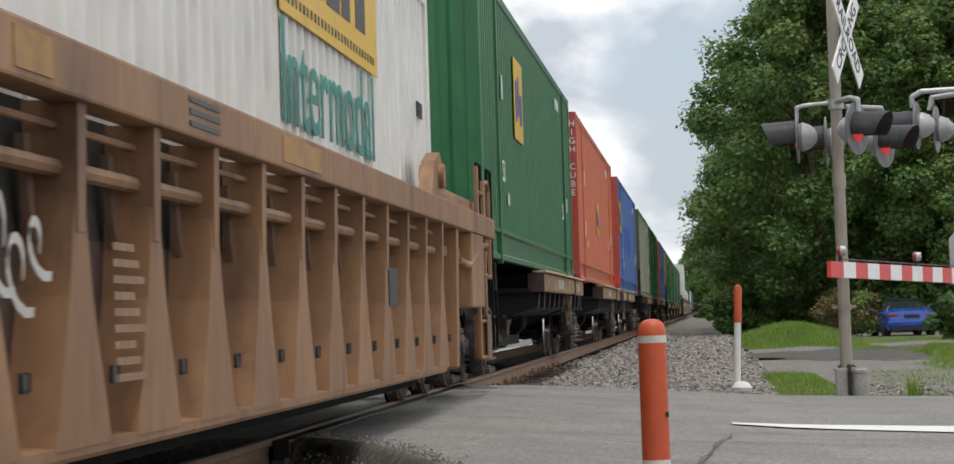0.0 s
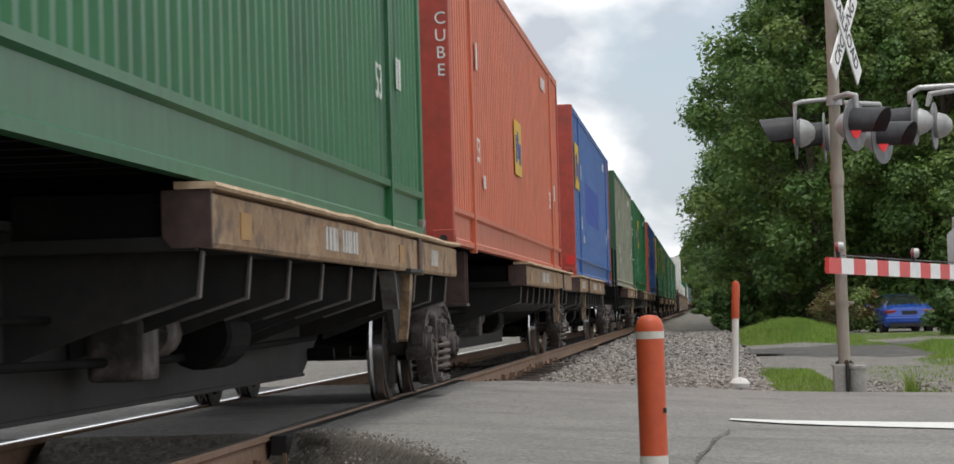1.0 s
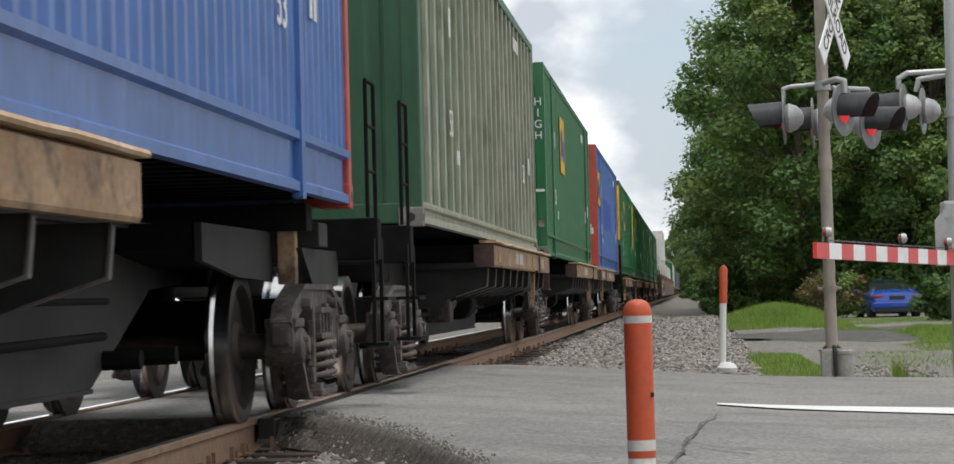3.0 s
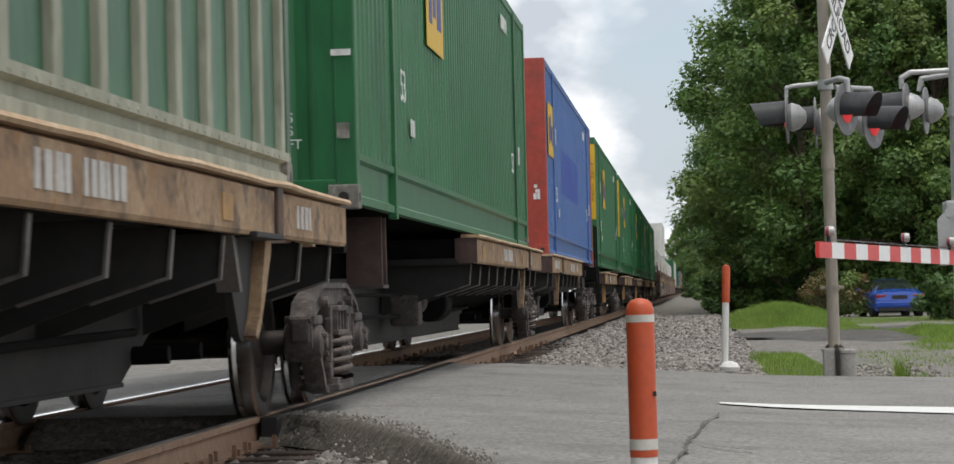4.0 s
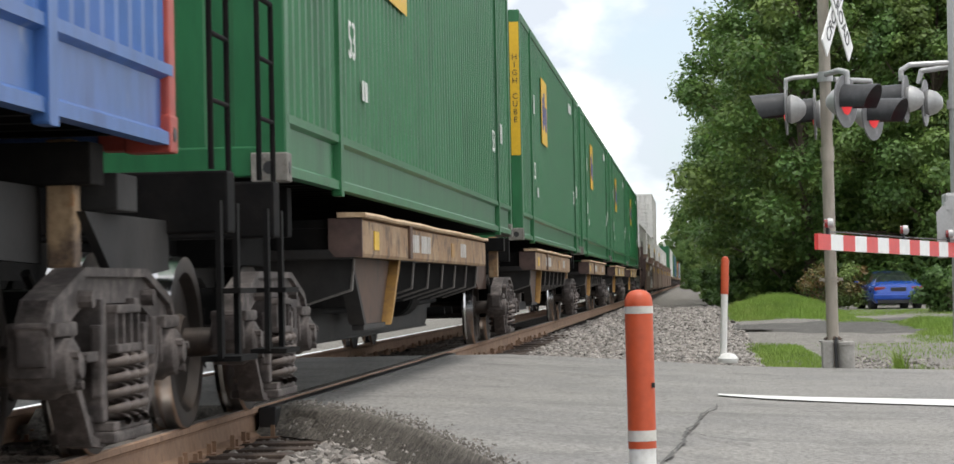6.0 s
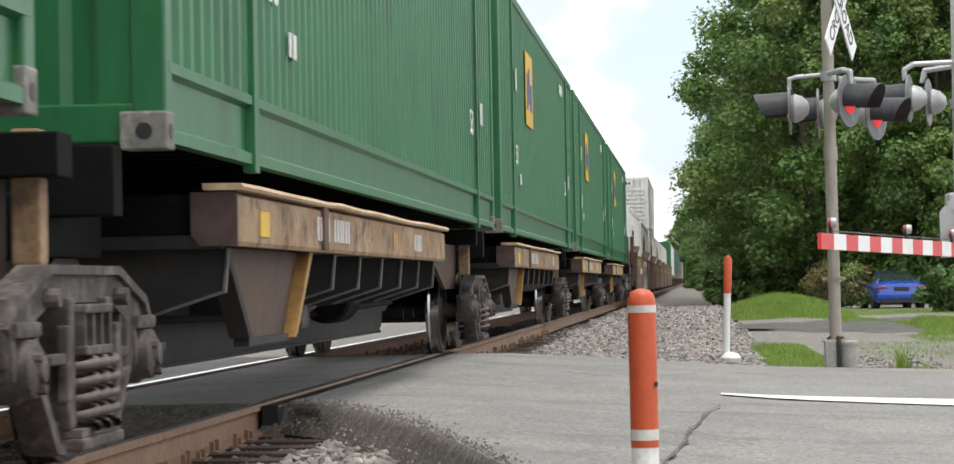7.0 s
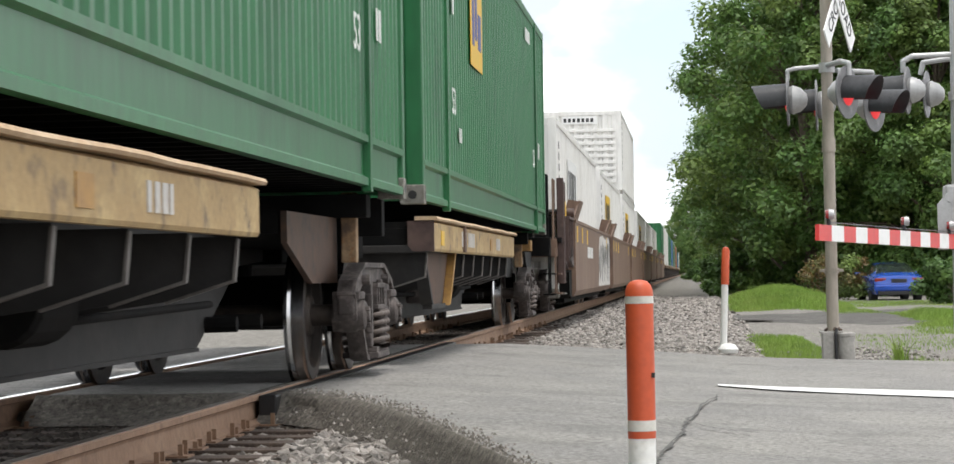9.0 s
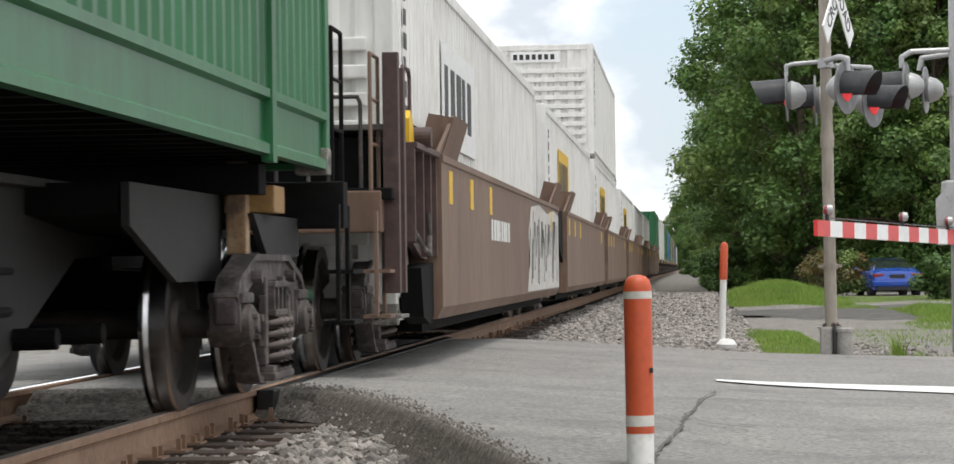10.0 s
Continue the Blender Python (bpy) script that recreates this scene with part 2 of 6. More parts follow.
GALV = material("galvanised_steel", (0.36, 0.32, 0.27), 0.6, 0.2, [((0.25, 0.22, 0.185), 0.5, 0.7)], 6, 0.3, 0.001, 40, 25, (1, 1, 0.3))
ALU = material("aluminium_paint", (0.42, 0.42, 0.42), 0.45, 0.4, [((0.42, 0.42, 0.42), 0.5, 0.7)], 7, 0.25, 0.001, 40, 30)
SIGBLACK = material("black_signal_paint", (0.022, 0.023, 0.026), 0.5, 0, [((0.05, 0.05, 0.055), 0.5, 0.7)], 7, 0.3, 0.001, 40, 30)
SIGDISC = material("grey_signal_disc", (0.17, 0.17, 0.175), 0.5, 0.1, [((0.30, 0.30, 0.30), 0.55, 0.7)], 8, 0.3, 0.001, 40, 30)
SIGNWHITE = material("sign_white", (0.78, 0.78, 0.77), 0.4, 0, [((0.68, 0.68, 0.66), 0.5, 0.7)], 7, 0.12, 0, 40, 30)
INK = material("black_ink", (0.02, 0.02, 0.02), 0.5)
RED = material("red_sheet", (0.62, 0.035, 0.03), 0.4, 0, [((0.5, 0.03, 0.03), 0.5, 0.7)], 7, 0.12, 0, 40, 30)
SHOULDER = material("dark_fine_gravel", (0.135, 0.120, 0.102), 0.95, 0, [((0.21, 0.19, 0.165), 0.47, 0.60), ((0.04, 0.036, 0.03), 0.5, 0.66)], 14, 0.6, 0.02, 60, 45)
CONCRETE = material("concrete", (0.36, 0.345, 0.32), 0.9, 0, [((0.26, 0.25, 0.23), 0.5, 0.7)], 5, 0.4, 0.006, 40, 30)
YELLOW = material("yellow_decal", (0.72, 0.44, 0.02), 0.45, 0, [((0.55, 0.36, 0.05), 0.55, 0.75)], 4, 0.2, 0, 40, 20)
DECALBLUE = material("blue_decal", (0.02, 0.05, 0.26), 0.45)
TEAL = material("teal_decal", (0.0, 0.20, 0.16), 0.45, 0, [((0.05, 0.28, 0.22), 0.5, 0.7)], 4, 0.2)
MARK = material("white_decal", (0.72, 0.72, 0.70), 0.5, 0, [((0.5, 0.5, 0.48), 0.55, 0.72)], 9, 0.2)
CHALK = material("chalk_white_spray", (0.55, 0.53, 0.50), 0.8, 0, [((0.40, 0.34, 0.30), 0.5, 0.7)], 6, 0.3)
CARBLUE = material("blue_car_paint", (0.008, 0.060, 0.36), 0.25, 0.2, coat=0.8, amount=0.05)
CARDARK = material("dark_trim", (0.015, 0.015, 0.016), 0.4)
GLASSDARK = material("tinted_car_glass", (0.02, 0.025, 0.03), 0.08, 0.0, coat=1.0, amount=0.0)
TAIL = material("red_lens", (0.20, 0.012, 0.012), 0.2, coat=1.0, amount=0.0)
RUBBER = material("tyre_rubber", (0.02, 0.02, 0.02), 0.8)


# Specular lowered to deepen the shade put into these dark colours.
for matte in (BLACK, BED, DARKSTONE):
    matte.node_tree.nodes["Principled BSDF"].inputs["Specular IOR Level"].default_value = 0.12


def glow(name, c, strength):
    m = bpy.data.materials.new(name)
    m.use_nodes = True
    b = m.node_tree.nodes["Principled BSDF"]
    b.inputs["Base Color"].default_value = (0.3, 0.01, 0.01, 1)
    b.inputs["Emission Color"].default_value = (*c, 1)
    b.inputs["Emission Strength"].default_value = strength
    return m


LIT = glow("lit_red_lens", (1.0, 0.05, 0.06), 0.42)
UNLIT = glow("dim_red_lens", (1.0, 0.05, 0.04), 0.12)

# ---------------------------------------------------------------- mesh helpers


def box(bm, x0, x1, y0, y1, z0, z1, bevel=0.0):
    r = bmesh.ops.create_cube(bm, size=1.0)
    vs = r["verts"]
    for v in vs:
        v.co = Vector(((x0 + x1) / 2 + v.co.x * (x1 - x0), (y0 + y1) / 2 + v.co.y * (y1 - y0), (z0 + z1) / 2 + v.co.z * (z1 - z0)))
    if bevel:
        es = list({e for v in vs for e in v.link_edges})
        bmesh.ops.bevel(bm, geom=es, offset=bevel, segments=2, affect='EDGES', profile=0.6)
    return bm


def tube(bm, a, b, r, r2=None, seg=12, caps=True):
    a, b = Vector(a), Vector(b)
    d = b - a
    m = Matrix.Translation((a + b) / 2) @ d.to_track_quat('Z', 'Y').to_matrix().to_4x4()
    bmesh.ops.create_cone(bm, cap_ends=caps, segments=seg, radius1=r, radius2=r if r2 is None else r2, depth=d.length, matrix=m)
    return bm


def bent(bm, pts, r, seg=8):
    for a, b in zip(pts, pts[1:]):
        tube(bm, a, b, r, seg=seg)
    for p in pts[1:-1]:
        bmesh.ops.create_uvsphere(bm, u_segments=seg, v_segments=6, radius=r, matrix=Matrix.Translation(p))
    return bm


def prism(bm, pts, axis, a, b):
    """Extrude the closed outline pts along an axis ('x': pts are (y, z); 'y': (x, z); 'z': (x, y)) from a to b."""
    def at(p, k):
        return {'x': (k, p[0], p[1]), 'y': (p[0], k, p[1]), 'z': (p[0], p[1], k)}[axis]
    va = [bm.verts.new(at(p, a)) for p in pts]
    vb = [bm.verts.new(at(p, b)) for p in pts]
    fs = [bm.faces.new(va), bm.faces.new(vb[::-1])]
    n = len(pts)
    for i in range(n):
        fs.append(bm.faces.new((va[i], vb[i], vb[(i + 1) % n], va[(i + 1) % n])))
    bmesh.ops.recalc_face_normals(bm, faces=fs)
    return bm


def lathe(bm, profile, origin=(0, 0, 0), axis='z', seg=24):
    """Turn a profile of (radius, height) about an axis."""
    o = Vector(origin)
    rings = []
    for r, h in profile:
        ring = []
        for i in range(seg):
            a = 2 * math.pi * i / seg
            c, s = r * math.cos(a), r * math.sin(a)
            ring.append(bm.verts.new(o + Vector({'z': (c, s, h), 'x': (h, c, s), 'y': (c, h, s)}[axis])))
        rings.append(ring)
    fs = []
    for p, q in zip(rings, rings[1:]):
        for i in range(seg):
            fs.append(bm.faces.new((p[i], p[(i + 1) % seg], q[(i + 1) % seg], q[i])))
    fs.append(bm.faces.new(rings[0]))
    fs.append(bm.faces.new(rings[-1]))
    bmesh.ops.recalc_face_normals(bm, faces=fs)
    return bm


def smooth_by_angle(me, deg=40):
    me.shade_smooth()
    bm = bmesh.new()
    bm.from_mesh(me)
    for e in bm.edges:
        if len(e.link_faces) == 2 and e.calc_face_angle(0) > radians(deg):
            e.smooth = False
    bm.to_mesh(me)
    bm.free()


def meshed(name, bm, mat, round_off=False):
    me = bpy.data.meshes.new(name)
    bm.to_mesh(me)
    bm.free()
    for m in (mat if isinstance(mat, (list, tuple)) else [mat]):
        me.materials.append(m)
    if round_off:
        smooth_by_angle(me)
    return me


def part(name, bm, mat, parent=None, label="", round_off=False):
    ob = new(name, meshed(name, bm, mat, round_off) if isinstance(bm, bmesh.types.BMesh) else bm)
    if parent is not None:
        ob.parent = parent
    if label:
        ob["label"] = label
    return ob


def thing(name, label, category, group="", kind="", at=None):
    ob = new(name)
    ob.empty_display_size = 0.2
    if at is not None:
        ob.matrix_world = at
    return tagged(ob, label, category, group, kind)


B = bmesh.new


def words(text, size, name, mat, parent, m, depth=0.002):
    cu = bpy.data.curves.new(name, 'FONT')
    cu.body, cu.size, cu.extrude = text, size, depth
    cu.align_x, cu.align_y = 'CENTER', 'CENTER'
    tmp = bpy.data.objects.new(name, cu)
    scene.collection.objects.link(tmp)
    bpy.context.view_layer.update()
    me = bpy.data.meshes.new_from_object(tmp.evaluated_get(bpy.context.evaluated_depsgraph_get()))
    bpy.data.objects.remove(tmp)
    me.materials.clear()
    me.materials.append(mat)
    ob = new(name, me)
    ob.parent = parent
    ob.matrix_basis = m
    return ob
# ---------------------------------------------------------------- ground, road, track
XC = -3.40                       # centre line of the track
RAIL_X = (-2.65, -4.15)
ROAD_Y0, ROAD_Y1 = 14.6, 25.5


def road_z(x):
    if x < XC:
        return road_z(2 * XC - x) if x > -7 else -0.12 - 0.01 * (-7 - x)
    s = max(0.0, x + 1.9)
    return -0.060 * min(s, 2.6) - 0.036 * max(0.0, min(s, 4.8) - 2.6) - 0.008 * max(0.0, min(s, 30) - 4.8) - 0.012


def road_edge(x):
    """The near edge of the asphalt, which widens towards the lower ground."""
    s = max(0.0, min(2.6, x + 2.45))
    return ROAD_Y0 - 1.3 * s - 0.85 * s * s


def ground_z(x, y):
    """Height of the ground beside the road: ballast shoulder along the track, falling to lower ground on both sides."""
    d = abs(x - XC)
    far = min(1.0, max(0.0, (y - 25) / 45))
    bed = -0.205 if d < 0.62 else -0.23 if d < 1.30 else -0.21 if d < 1.75 else -0.20 - 0.32 * (d - 1.75)
    low = -0.42 + 0.06 * far
    z = max(bed, low)
    near = min(1, max(0, (y - 24) / 3)) * min(1, max(0, (44 - y) / 10))
    if x > XC + 1.75:
        z = max(z, -0.25 - 0.05 * max(0, x + 1)) if near > 0.5 and x < 3 else z
    if x > 0.8 and y > 42:
        z += 0.36 * math.exp(-((x - 2.5) / 1.1) ** 2 - ((y - 71) / 6.0) ** 2)
    if road_edge(x) - 0.1 < y < ROAD_Y1 + 0.2 and d > 1.0:
        z = min(z, road_z(x) - 0.06)
    z += 0.035 * noise.noise((x * 0.8, y * 0.8, 0)) if d > 2.0 else 0
    return z


def sheet(name, xs, ys, zf, mat, label, category):
    bm = B()
    g = [[bm.verts.new((x, y, zf(x, y))) for x in xs] for y in ys]
    for i in range(len(ys) - 1):
        for j in range(len(xs) - 1):
            bm.faces.new((g[i][j], g[i][j + 1], g[i + 1][j + 1], g[i + 1][j]))
    ob = part(name, bm, mat)
    for p in ob.data.polygons:
        p.use_smooth = True
    return tagged(ob, label, category, kind="structure")


def steps(*runs):
    out = []
    for a, b, n in runs:
        out += [a + (b - a) * i / n for i in range(n)]
    return out + [runs[-1][1]]


ground = sheet("ground", steps((-900, -40, 6), (-40, -8, 12), (-8, 8, 54), (8, 40, 14), (40, 900, 6)),
               steps((-60, 4, 8), (4, 60, 130), (60, 200, 30), (200, 3000, 10)), ground_z, [GROUND, BED],
               "grey gravel and dirt ground beside the railway track", "ground")


# Dark strip along the track: oily bed with the shade under the train painted in.
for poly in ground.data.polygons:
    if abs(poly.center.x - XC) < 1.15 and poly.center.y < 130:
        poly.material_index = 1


def build_road():
    bm = B()
    xs = steps((-200, -8, 10), (-8, -2.5, 24), (-2.5, 0.2, 54), (0.2, 6, 24), (6, 200, 12))
    slots = [(RAIL_X[0] - 0.10, RAIL_X[0] + 0.04), (RAIL_X[1] - 0.04, RAIL_X[1] + 0.10)]
    xs = sorted([x for x in xs if not any(a - 0.05 < x < b + 0.05 for a, b in slots)] + [x for s in slots for x in s])
    rows = []
    for x in xs:
        r = min(1.0, max(0.0, (x - XC) / 1.2))
        y0 = road_edge(x) + 0.07 * noise.noise((x * 2.3, 4, 0)) + 0.02 * noise.noise((x * 7, 9, 0))
        y1 = ROAD_Y1 + 0.08 * noise.noise((x * 1.9, 1, 5))
        z = road_z(x)
        ys = [y0 + (y1 - y0) * k / 22 for k in range(23)]
        top = [bm.verts.new((x, y, z + 0.012 * min(1, max(0, abs(x - XC) - 1.2)) * noise.noise((x * 0.5, y * 0.35, 2)) - (0.035 if k in (0, 22) else 0))) for k, y in enumerate(ys)]
        rows.append([bm.verts.new((x, y0 - 0.30, z - 0.16))] + top + [bm.verts.new((x, y1 + 0.1, z - 0.2))])
    for a, b in zip(rows, rows[1:]):
        xm = (a[3].co.x + b[3].co.x) / 2
        for k in range(len(a) - 1):
            if any(a < xm < b for a, b in slots):
                continue
            f = bm.faces.new((a[k], b[k], b[k + 1], a[k + 1]))
            f.smooth = True
            f.material_index = 1 if k < 1 else 0
    ob = part("road", bm, [ASPHALT, SHOULDER])
    return tagged(ob, "worn grey asphalt road humped over the crossing", "road", kind="structure")


road = build_road()


def build_road_marking():
    bm = B()
    xs = steps((0.18, 9.0, 24))
    lo = [bm.verts.new((x, 17.62 - 0.78 * min(1, (x - 0.18) / 2.2) ** 0.7 + 0.02 * noise.noise((x * 5, 0, 1)), road_z(x) + 0.012)) for x in xs]
    hi = [bm.verts.new((x, 17.85 + 0.1 * min(1, (x - 0.18) / 3.0), road_z(x) + 0.012)) for x in xs]
    for i in range(len(xs) - 1):
        bm.faces.new((lo[i], lo[i + 1], hi[i + 1], hi[i]))
    return tagged(part("road_marking", bm, LINE), "worn white painted line on the asphalt", "road marking", kind="structure")


build_road_marking()


def build_cracks():
    rng = random.Random(8)
    bm = B()
    for pts, w in (([(0.16, 16.2), (0.05, 14.8), (-0.04, 13.2), (-0.06, 12.2), (-0.15, 10.6), (-0.2, 9.2)], 0.011), ([(-0.04, 13.2), (0.1, 12.7), (0.3, 12.5)], 0.005)):
        prev = None
        for (x0, y0), (x1, y1) in zip(pts, pts[1:]):
            for k in range(9):
                f = k / 8
                x, y = x0 + (x1 - x0) * f + rng.uniform(-0.014, 0.014), y0 + (y1 - y0) * f + rng.uniform(-0.03, 0.03)
                ww = w * rng.uniform(0.2, 1.3)
                across = Vector((ww, ww * 2.0 if abs(x1 - x0) > abs(y1 - y0) else 0, 0))
                z = road_z(x) + 0.016
                cur = (bm.verts.new(Vector((x, y, z)) - across), bm.verts.new(Vector((x, y, z)) + across))
                if prev:
                    bm.faces.new((prev[0], prev[1], cur[1], cur[0]))
                prev = cur
    bmesh.ops.recalc_face_normals(bm, faces=bm.faces)
    return tagged(part("tar_crack", bm, PATCH), "dark irregular cracks in the asphalt", "road crack", kind="structure")


build_cracks()


def build_shoulder():
    """Dark fine gravel banked against the near edge of the asphalt."""
    bm = B()
    rows = []
    for i in range(180):
        x = -5.6 + 5.5 * i / 179
        e = road_edge(x)
        w = 0.16 + 0.05 * noise.noise((x * 1.7, 2, 0))
        inner = 0.20 + 0.16 * noise.noise((x * 2.6, 5, 0)) + 0.06 * noise.noise((x * 9, 7, 0))
        dx, dy = (-0.75, -0.65) if x > -2.2 else (0, -1)
        row = []
        for k in range(9):
            f = k / 8
            g = max(0.0, (f - 0.3) / 0.7)
            px, py = x + dx * w * g, e + inner * (1 - min(1.0, f / 0.3)) + dy * w * g * 1.5
            top, low = road_z(px) + (0.010 if k else -0.012), min(road_z(x) - 0.10, ground_z(px, py) - 0.005)
            if abs(px - RAIL_X[0]) < 0.09 or abs(px - RAIL_X[1]) < 0.09:
                top, low = -0.10, -0.24
            z = top + (low - top) * g ** 0.9 + 0.006 * noise.noise((px * 9, py * 9, 1)) * (0.3 + g)
            row.append(bm.verts.new((px, py, z)))
        rows.append(row)
    for a, b in zip(rows, rows[1:]):
        for k in range(8):
            bm.faces.new((a[k], a[k + 1], b[k + 1], b[k])).smooth = True
    bmesh.ops.recalc_face_normals(bm, faces=bm.faces)
    return tagged(part("road_shoulder", bm, SHOULDER), "dark fine gravel banked along the asphalt edge", "road shoulder", kind="structure")


build_shoulder()


def build_crossing_strips():
    for x0, x1 in ((-2.608, -2.50), (-4.30, -4.195)):
        o = part("rubber_strip", box(B(), x0, x1, 14.42, 25.6, -0.17, -0.006, 0.01), CARDARK)
        tagged(o, "black rubber edge strip along the rail in the crossing", "crossing strip", kind="structure")


build_crossing_strips()


def build_rail(x):
    rail = thing("rail", "rusty steel rail with a polished head", "rail", "rails of the track", "structure")
    prof = [(-0.07, -0.18), (0.07, -0.18), (0.07, -0.165), (0.018, -0.145), (0.010, -0.06), (0.014, -0.045), (0.036, -0.035), (0.036, -0.008),
            (0.028, -0.001), (-0.028, -0.001), (-0.036, -0.008), (-0.036, -0.035), (-0.014, -0.045), (-0.010, -0.06), (-0.018, -0.145), (-0.07, -0.165)]
    part("rail_body", prism(B(), [(x + a, z) for a, z in prof], 'y', -40, 900), RAILSIDE, rail)
    bm = B()
    s = -1 if x < XC else 1
    part("running_surface", box(bm, x - 0.029, x + 0.024, -40, 900, -0.002, 0.002), RAILTOP if x < XC else RAILDULL, rail, "worn running surface")
    return rail


for rx in RAIL_X:
    build_rail(rx)

# ---------------------------------------------------------------- train


def helix(bm, c, r, wire, z0, z1, turns, seg=14):
    pts = []
    n = int(turns * seg)
    for i in range(n + 1):
        a = 2 * math.pi * i / seg
        pts.append(Vector((c[0] + r * math.cos(a), c[1] + r * math.sin(a), z0 + (z1 - z0) * i / n)))
    rings = []
    for i, p in enumerate(pts):
        a = 2 * math.pi * i / seg
        out = Vector((math.cos(a), math.sin(a), 0))
        rings.append([bm.verts.new(p + out * wire * math.cos(t) + Vector((0, 0, wire * math.sin(t)))) for t in (0, 1.05, 2.09, 3.14, 4.19, 5.24)])
    for a, b in zip(rings, rings[1:]):
        for k in range(6):
            f = bm.faces.new((a[k], a[(k + 1) % 6], b[(k + 1) % 6], b[k]))
            f.smooth = True
    return bm


MESH = {}


def shared(key, build):
    if key not in MESH:
        MESH[key] = build()
    return MESH[key]


WHEEL_R = 0.44


def wheelset_mesh():
    bm = B()
    for s in (1, -1):
        prof = [(0.07, 0.05), (0.13, 0.05), (0.15, 0.02), (0.33, 0.0), (0.36, 0.055), (0.415, 0.06), (0.44, 0.055), (0.445, -0.03), (0.47, -0.05),
                (0.468, -0.075), (0.40, -0.08), (0.36, -0.07), (0.33, -0.02), (0.15, -0.03), (0.13, -0.09), (0.08, -0.09)]
        lathe(bm, [(r, s * (0.75 + h)) for r, h in prof], axis='x', seg=40)
    tube(bm, (-0.98, 0, 0), (0.98, 0, 0), 0.075, seg=16)
    for s in (1, -1):
        for i in range(3):
            a = 2 * math.pi * i / 3
            tube(bm, (s * 0.98, 0.05 * math.cos(a), 0.05 * math.sin(a)), (s * 1.0, 0.05 * math.cos(a), 0.05 * math.sin(a)), 0.016, seg=6)
    bm.normal_update()
    for f in bm.faces:
        c = f.calc_center_median()
        r = math.hypot(c.y, c.z)
        if r > 0.4395 and abs(c.x) < 0.80:
            f.material_index = 1
    return meshed("wheelset", bm, [WHEEL, TREAD], True)


def side_frame_mesh():
    """Cast truck side: arched top member, slanted lower members, columns, spring seat and bearing jaws, with flanged edges."""
    bm = B()
    top = [(-1.08, 0.58), (-0.98, 0.68), (-0.52, 0.80), (0.52, 0.80), (0.98, 0.68), (1.08, 0.58), (1.00, 0.54), (0.74, 0.58), (0.44, 0.66), (-0.44, 0.66), (-0.74, 0.58), (-1.00, 0.54)]
    prism(bm, top, 'x', -0.04, 0.05)
    prism(bm, [(-1.08, 0.58), (-0.98, 0.68), (-0.52, 0.80), (0.52, 0.80), (0.98, 0.68), (1.08, 0.58), (1.06, 0.55), (0.96, 0.645), (0.51, 0.765), (-0.51, 0.765), (-0.96, 0.645), (-1.06, 0.55)], 'x', -0.05, 0.075)
    for s in (1, -1):
        prism(bm, [(s * 0.74, 0.60), (s * 0.70, 0.42), (s * 0.44, 0.14), (s * 0.26, 0.12), (s * 0.26, 0.20), (s * 0.40, 0.24), (s * 0.60, 0.46), (s * 0.62, 0.61)], 'x', -0.035, 0.045)
        prism(bm, [(s * 0.76, 0.50), (s * 0.72, 0.41), (s * 0.45, 0.12), (s * 0.26, 0.10), (s * 0.26, 0.13), (s * 0.43, 0.16), (s * 0.69, 0.43), (s * 0.73, 0.51)], 'x', -0.055, 0.070)
        box(bm, -0.085, 0.085, min(s * 0.24, s * 0.33), max(s * 0.24, s * 0.33), 0.20, 0.68, 0.012)
        box(bm, 0.055, 0.10, min(s * 0.34, s * 0.40), max(s * 0.34, s * 0.40), 0.30, 0.58, 0.012)
        box(bm, 0.05, 0.09, min(s * 0.34, s * 0.60), max(s * 0.34, s * 0.60), 0.44, 0.48, 0.008)
        for j in (0.70, 1.03):
            box(bm, -0.045, 0.065, s * j - 0.045, s * j + 0.045, 0.36 if j < 1 else 0.44, 0.60, 0.015)
        tube(bm, (0.05, s * 0.52, 0.68), (0.105, s * 0.52, 0.68), 0.035, seg=10)
    box(bm, -0.13, 0.13, -0.32, 0.32, 0.12, 0.165, 0.012)
    box(bm, -0.12, 0.12, -0.30, 0.30, 0.165, 0.20, 0.006)
    return meshed("side_frame", bm, CAST)


def bolster_end_mesh():
    """The end of the bolster in the window of the side frame, with three deep pockets between a top and a bottom flange."""
    bm = B()
    comb = [(-0.10, -0.20)]
    for y in (-0.20, -0.072, 0.056):
        comb += [(0.11, y), (0.11, y + 0.03), (0.01, y + 0.03), (0.01, y + 0.128)]
    comb += [(0.11, 0.184), (0.11, 0.20), (-0.10, 0.20)]
    prism(bm, comb, 'z', 0.49, 0.63)
    box(bm, -0.10, 0.12, -0.205, 0.205, 0.465, 0.50, 0.008)
    box(bm, -0.10, 0.12, -0.205, 0.205, 0.62, 0.655, 0.008)
    return meshed("bolster_end", bm, CAST)


def wedge_mesh():
    return meshed("friction_wedge", prism(B(), [(0.206, 0.45), (0.238, 0.45), (0.238, 0.60), (0.218, 0.60)], 'x', -0.06, 0.09), CAST)


